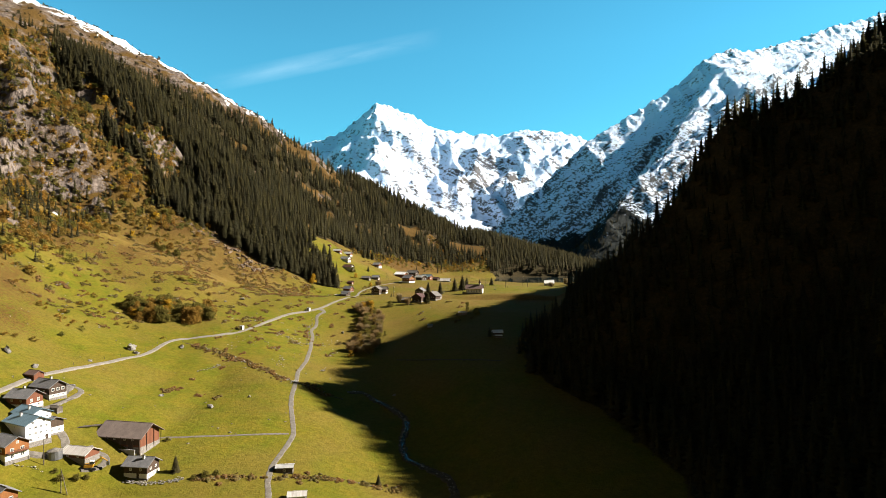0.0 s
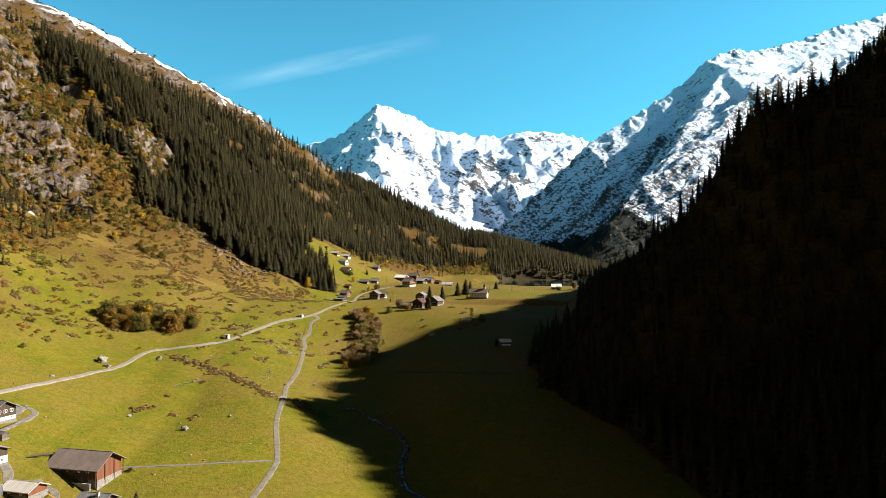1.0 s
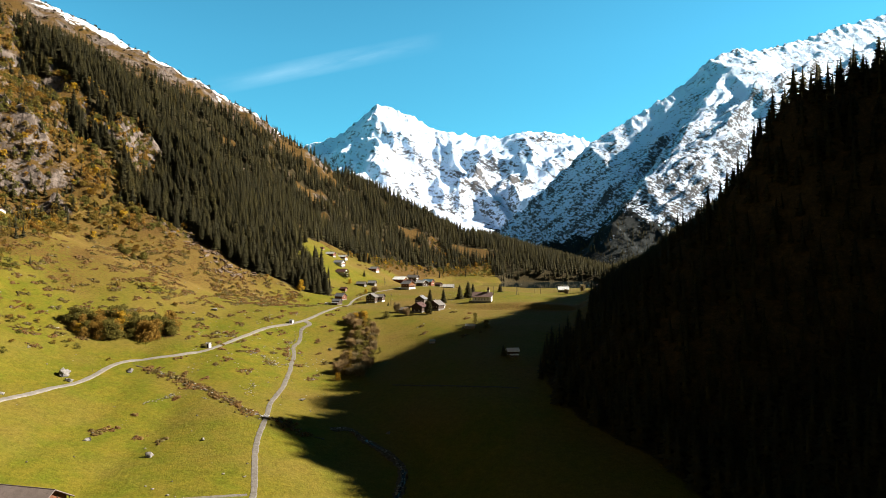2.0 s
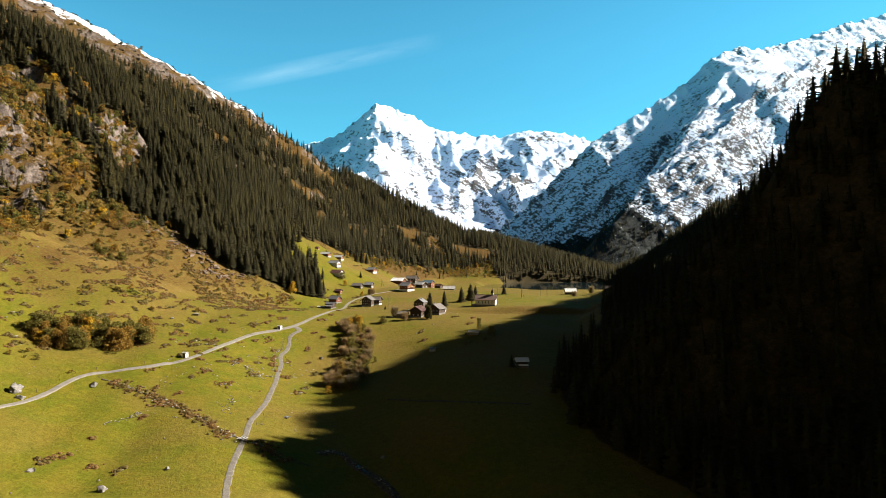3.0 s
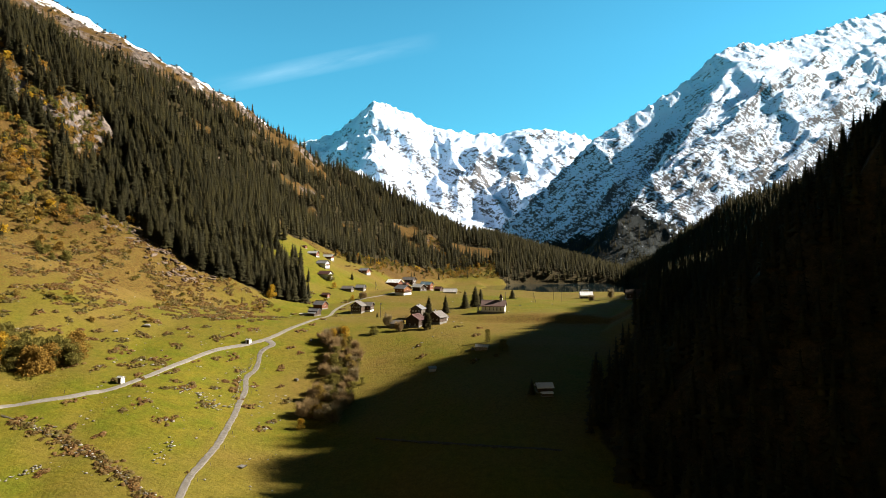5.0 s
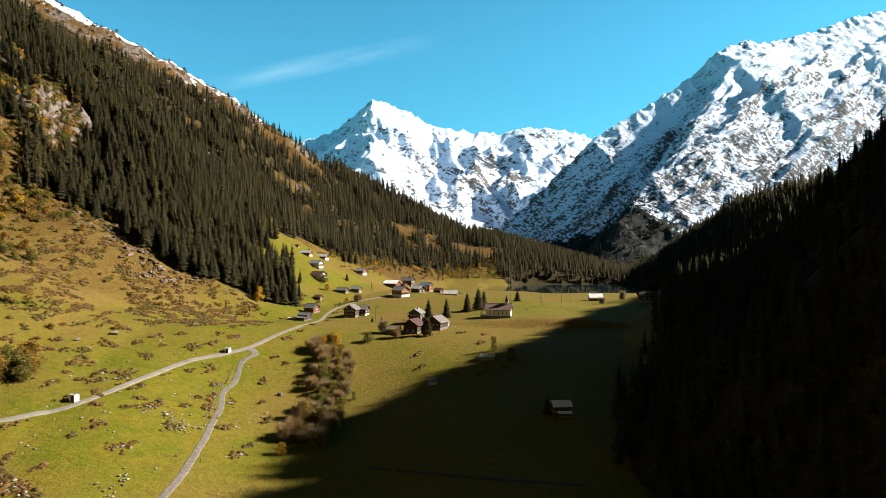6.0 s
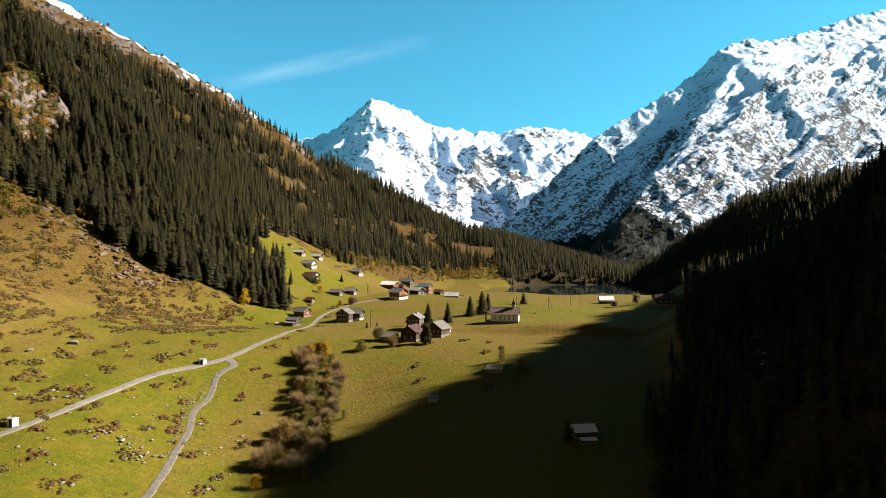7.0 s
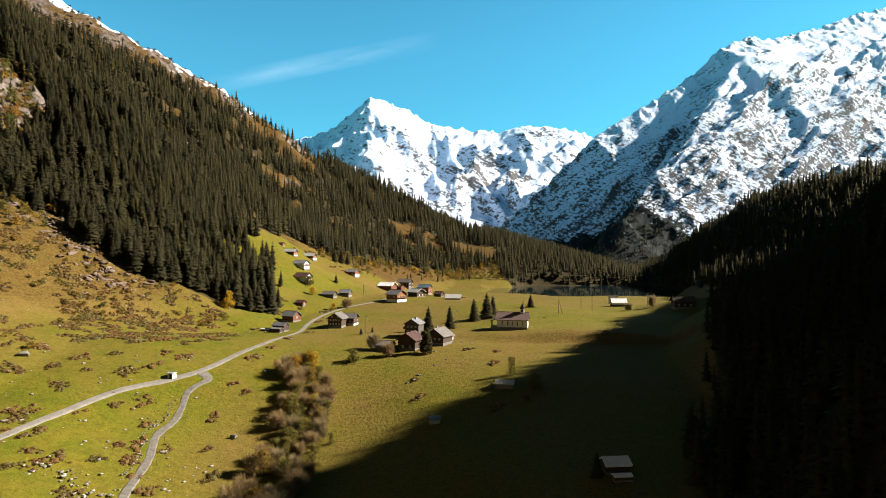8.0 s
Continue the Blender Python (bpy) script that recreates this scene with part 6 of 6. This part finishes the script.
SPRUCE_MODELS = [tree_model("spruce", "tall dark green spruce at the edge of the wood", "spruce", mesh_of("crown", conifer_shape(tree_rnd, 32, 13, w), NEEDLE, tn), "", 0.92, 0.018, 0) for w, tn in ((0.19, 0.1), (0.21, 0.2), (0.24, 0.35), (0.20, 0.45))]
for i, (fx, fy) in enumerate(FRONT_ROW[:150]):
    plant(SPRUCE_MODELS[i % 4], fx / U, fy / U, 12 + 10 * ((i * 0.618) % 1))
MEADOW_SPRUCE = tree_model("spruce", "single spruce standing on the open meadow", "spruce", mesh_of("crown", conifer_shape(tree_rnd, 34, 14, 0.235), NEEDLE, 0.6), "", 0.92, 0.02, 0)
for sx1, sy1, tall, wide in ((-11, 450.1, 13, 1.19), (-2, 452.3, 12.5, 1.12), (9, 470.8, 13, 1.25), (15, 475.8, 15, 1.38), (19, 488.8, 12, 1.25), (41, 516.7, 8.5, 1.5), (24.4, 319.2, 6.5, 1.1), (-72, 588, 7, 1.2), (-88, 676, 14, 1.1), (-84, 684, 16, 1.1), (-80, 690, 13, 1.1), (-78.8, 180.3, 6.5, 1.15), (-20.4, 193.2, 4.2, 1.3), (-37.6, 443.5, 3.5, 1.3), (-33.9, 450.4, 3.0, 1.3)):
    plant(MEADOW_SPRUCE, sx1, sy1, tall, wide)
ROUND_FIR = tree_model("conifer", "dense rounded dark conifer beside the houses", "conifer", mesh_of("crown", leafy_shape(plant_rnd, 40, 100, 0.036, 1.0, 0.31, 0.03), NEEDLE, 0.7), "", 0.5, 0.03, 0)
plant(ROUND_FIR, -11, 408, 10.5, 1.0)

LEAFY = []
for lab, mat, tone in (("olive-green broadleaf tree in the stream hollow", LEAF, 0.12), ("bare reddish-brown tree in the stream hollow", TWIG, 0.45), ("golden yellow autumn tree in the hollow", LEAF, 0.93), ("greyish bare alder in the stream hollow", TWIG, 0.1), ("russet and olive autumn tree in the hollow", LEAF, 0.38)):
    LEAFY.append(tree_model("tree", lab, "tree", mesh_of("crown", twig_shape(plant_rnd, 40, 56) if mat == TWIG else leafy_shape(plant_rnd, 30, 60, 0.027, 1.0, 0.44, 0.08), mat, tone), "", 0.62, 0.022, 5))
gr = random.Random(5)
for i in range(78):
    u = gr.random()
    ty = 317 + 76 * u
    tx = float(curve(ty, ((318, -44), (333, -43), (350, -41), (370, -42), (385, -47), (402, -56)))) + gr.uniform(-1, 1) * float(curve(ty, ((318, 5), (345, 7.5), (375, 7.5), (402, 3))))
    plant(LEAFY[gr.choice((0, 0, 1, 1, 1, 3, 3, 4, 2 if gr.random() < 0.6 else 4))], tx, ty, gr.uniform(4.0, 9.0), gr.uniform(0.85, 1.2))
SLOPE_TREES = []
for lab, mat, tone in (("golden autumn bush tree on the meadow slope", LEAF, 0.97), ("russet autumn bush tree on the meadow slope", LEAF, 0.55), ("olive-green bush tree on the meadow slope", LEAF, 0.10)):
    SLOPE_TREES.append(tree_model("tree", lab, "tree", mesh_of("crown", leafy_shape(plant_rnd, 30, 64, 0.036, 1.0, 0.5, 0.06), mat, tone), "", 0.55, 0.025, 5))
for i in range(84):
    u, v = gr.random(), gr.random()
    plant(SLOPE_TREES[gr.choice((0, 1, 1, 2, 2) if u < 0.6 else (2, 2, 2, 1))], -154 + 33 * u - 10 * v, 301 + 22 * u + 18 * v, gr.uniform(5.0, 10.5), gr.uniform(0.9, 1.3))
for i in range(16):
    plant(SLOPE_TREES[gr.choice((2, 2, 1))], -186 + gr.uniform(-11, 11), 412 + gr.uniform(-8, 10), gr.uniform(3.0, 6.5), gr.uniform(0.9, 1.3))
for bx1, by1, bt, bw, kind in ((15, 382.2, 8.0, 0.7, LEAFY[0]), (-34.5, 399.7, 5.5, 1.3, SLOPE_TREES[2]), (20, 369, 6.0, 1.1, SLOPE_TREES[2]), (91, 512.7, 6.0, 1.2, LEAFY[3]), (-29.6, 413.1, 9, 0.9, LEAFY[3]), (-23.7, 405.5, 7, 1.0, LEAFY[1]), (-56, 527.7, 7.5, 1.2, LEAFY[1]), (-62, 521.7, 5.0, 1.1, LEAFY[2]), (-100.9, 473.8, 11, 0.75, SLOPE_TREES[0]), (-78, 544.7, 6, 1.2, LEAFY[2]), (-83, 557.7, 7, 1.3, SLOPE_TREES[2]), (104, 515, 9, 0.8, LEAFY[3])):
    plant(kind, bx1, by1, bt, bw)


for bx1, by1, bt, bw in ((-69.6, 179, 2.6, 1.7), (-66.8, 180.4, 2.2, 1.8), (-72.5, 177.3, 1.8, 1.6), (-101.5, 169, 2.2, 1.6), (-104.7, 166.9, 2.4, 1.7), (-99.4, 170.8, 1.8, 1.6), (-107.3, 169.3, 1.6, 1.7), (-88.8, 197, 1.6, 1.8)):
    plant(SLOPE_TREES[2], bx1, by1, bt, bw)


def boulder(x, y, size, seed, label="large pale lichen-spotted boulder on the meadow"):
    co, tri = crag_shape(seed, 3)
    me = raw_mesh("boulder", co * size * np.array((1.15, 1.1, 0.78)), tri)
    me.materials.append(BOULDER)
    b = new("boulder", me)
    b.matrix_basis = pose(x * U, y * U, ground(x * U, y * U) - 0.12 * size, 0, 0, seed * 53)
    tagged(b, label, "boulder", "meadow boulders")


for i, (bx1, by1, size) in enumerate(((-86.1, 226.3, 5.0), (-153.6, 214.7, 6.5), (-137.4, 268.8, 7.0), (-133, 265.2, 5.2), (-126.3, 204.6, 11.0), (-142.4, 213.1, 4.5), (-122.3, 285.7, 4.0), (-106.2, 230.1, 3.0), (-75.5, 238.3, 2.6), (-139, 240.6, 3.0), (-122.6, 369.7, 4.0), (-128.1, 358.9, 3.0), (-60, 387.5, 2.4), (-58.3, 355.2, 3.0), (-16, 383.8, 1.9), (-13, 388.4, 2.0), (-8, 395.8, 1.6), (8.5, 373.9, 4.0), (9, 360.9, 2.6), (-195.9, 465.8, 3.2), (-56.5, 287.4, 3.2), (-20.9, 264.8, 2.6), (-73.8, 460.8, 1.8), (40, 469.8, 2.0), (60, 479.8, 2.0))):
    boulder(bx1, by1, size, i + 11)


def dry_wall(name, label, points, tall, seed, dense=3.0, loose=0.6):
    """A low dry-stone wall of heaped field stones."""
    lr = np.random.default_rng(seed)
    line = np.array(smooth_line(points, 0.5)) * U
    n = int(len(line) * dense)
    idx = lr.integers(0, len(line), n)
    x, y = line[idx, 0] + lr.normal(0, loose, n), line[idx, 1] + lr.normal(0, loose, n)
    z = height(x, y) + lr.uniform(-0.1, 0.55, n) * tall
    ob = planted(name, np.stack([x, y, z, lr.uniform(0.3, 0.95, n) * tall, lr.uniform(0.9, 1.4, n), lr.uniform(0.1, 1.0, n)], 1), ROCKS, PALE_STONE, lr)
    return tagged(ob, label, "stone wall")


dry_wall("dry_stone_wall", "low pale dry-stone wall in front of the chalet", ((-90.4, 173.9), (-83.9, 173.6), (-78.2, 175.1), (-75.3, 177.3)), 0.55, 1, 7.0)
dry_wall("dry_stone_wall", "long low dry-stone wall overgrown with grass", ((-72.5, 177.7), (-61, 180.1), (-48.5, 183.7), (-38.6, 186.9), (-28.6, 190), (-15.3, 191.5)), 0.5, 2, 1.2)
dry_wall("dry_stone_wall", "dry-stone wall beside the farm track", ((-73.3, 329), (-75, 341), (-77.8, 349.5), (-76.5, 357), (-78.5, 366)), 0.6, 3, 1.4, 0.4)
dry_wall("dry_stone_wall", "tumbled stone bank along the meadow ditch", DITCH[:6], 0.7, 4, 1.1, 0.8)
dry_wall("dry_stone_wall", "low run of pale stones in the grass", ((-105, 261), (-102, 266), (-98.3, 273.5)), 0.7, 14, 1.6)
dry_wall("dry_stone_wall", "scattered heap of stones above the ditch", ((-78, 292), (-76.5, 287), (-75, 280.5)), 0.8, 15, 1.2, 1.8)
dry_wall("dry_stone_wall", "tumbled stones beside the shaded ditch", DITCH[5:], 0.6, 5, 1.0)
dry_wall("dry_stone_wall", "heap of pale stones in the meadow", ((-89, 322), (-84, 325), (-78.5, 323), (-75, 319), (-72.6, 321)), 0.95, 6, 1.6, 2.6)
dry_wall("dry_stone_wall", "stones along the stream in the shade", BROOK[2:], 0.8, 7, 0.8)
dry_wall("dry_stone_wall", "stone bank below the lane", ((-123.1, 164.8), (-116.9, 166.5), (-110.4, 168.5)), 0.6, 8, 1.2)


def fence(points, gap):
    f = tagged(new("fence"), "row of thin wooden fence posts along the road", "fence")
    line = smooth_line(points, gap)
    bm = bmesh.new()
    tube(bm, (0, 0, -0.3), (0, 0, 1.2), 0.07, 0.06, 5)
    first = part("post", bm, WOOD_GREY, f)
    for i, (px, py) in enumerate(line):
        m = pose(px * U, py * U, ground(px * U, py * U))
        if i == 0:
            first.matrix_basis = m
        else:
            shared("post", first.data, f, m)


fence([(a - 2.4, b + 1.5) for a, b in ROAD_UPPER[1:12]], 6.0)
fence([(a + 2.4, b - 1.0) for a, b in ROAD_LOWER[4:14]], 7.0)
bridge = thing("footbridge", -63.3, 261.3, 68, "small pale plank bridge over the ditch", "bridge")
for j in range(5):
    bm = bmesh.new()
    box(bm, -1.6, 1.6, -1.5 + j * 0.62, -0.95 + j * 0.62, 0.25, 0.42)
    part("plank", bm, WOOD_GREY if j % 2 else PLASTER_GREY, bridge)

# woods on the snowy mountain's foot
mx, my, mz, ms = ALP_Z["mountain_side"]
i, j = r.integers(0, len(mx) - 1, 60000), r.integers(0, len(my) - 1, 60000)
z, b = mz[j, i], mx[i] / my[j]
line = 150 + 210 * np.exp(-((b - 0.29) / 0.07) ** 2)
k = (r.random(60000) < 1 - step(0.35, 1.15, (z + 130 * fbm(mx[i], my[j], 160, 3, 70.0)) / line)) & (z > 30) & (b > 0.05) & (b < 0.62)
i, j, z = i[k], j[k], z[k]
spots = np.stack([mx[i] * ms + r.uniform(-5, 5, len(i)), my[j] * ms + r.uniform(-5, 5, len(i)), EYE + (z - 60) * ms - 3, r.uniform(11, 22, len(i)), np.ones(len(i)) * 1.1, r.uniform(0, 0.5, len(i))], 1)
tagged(planted("spruce_forest", spots, CONIFERS_FAR, NEEDLE, r), "dark spruce wood on the foot of the snowy mountain", "forest", kind="stuff")
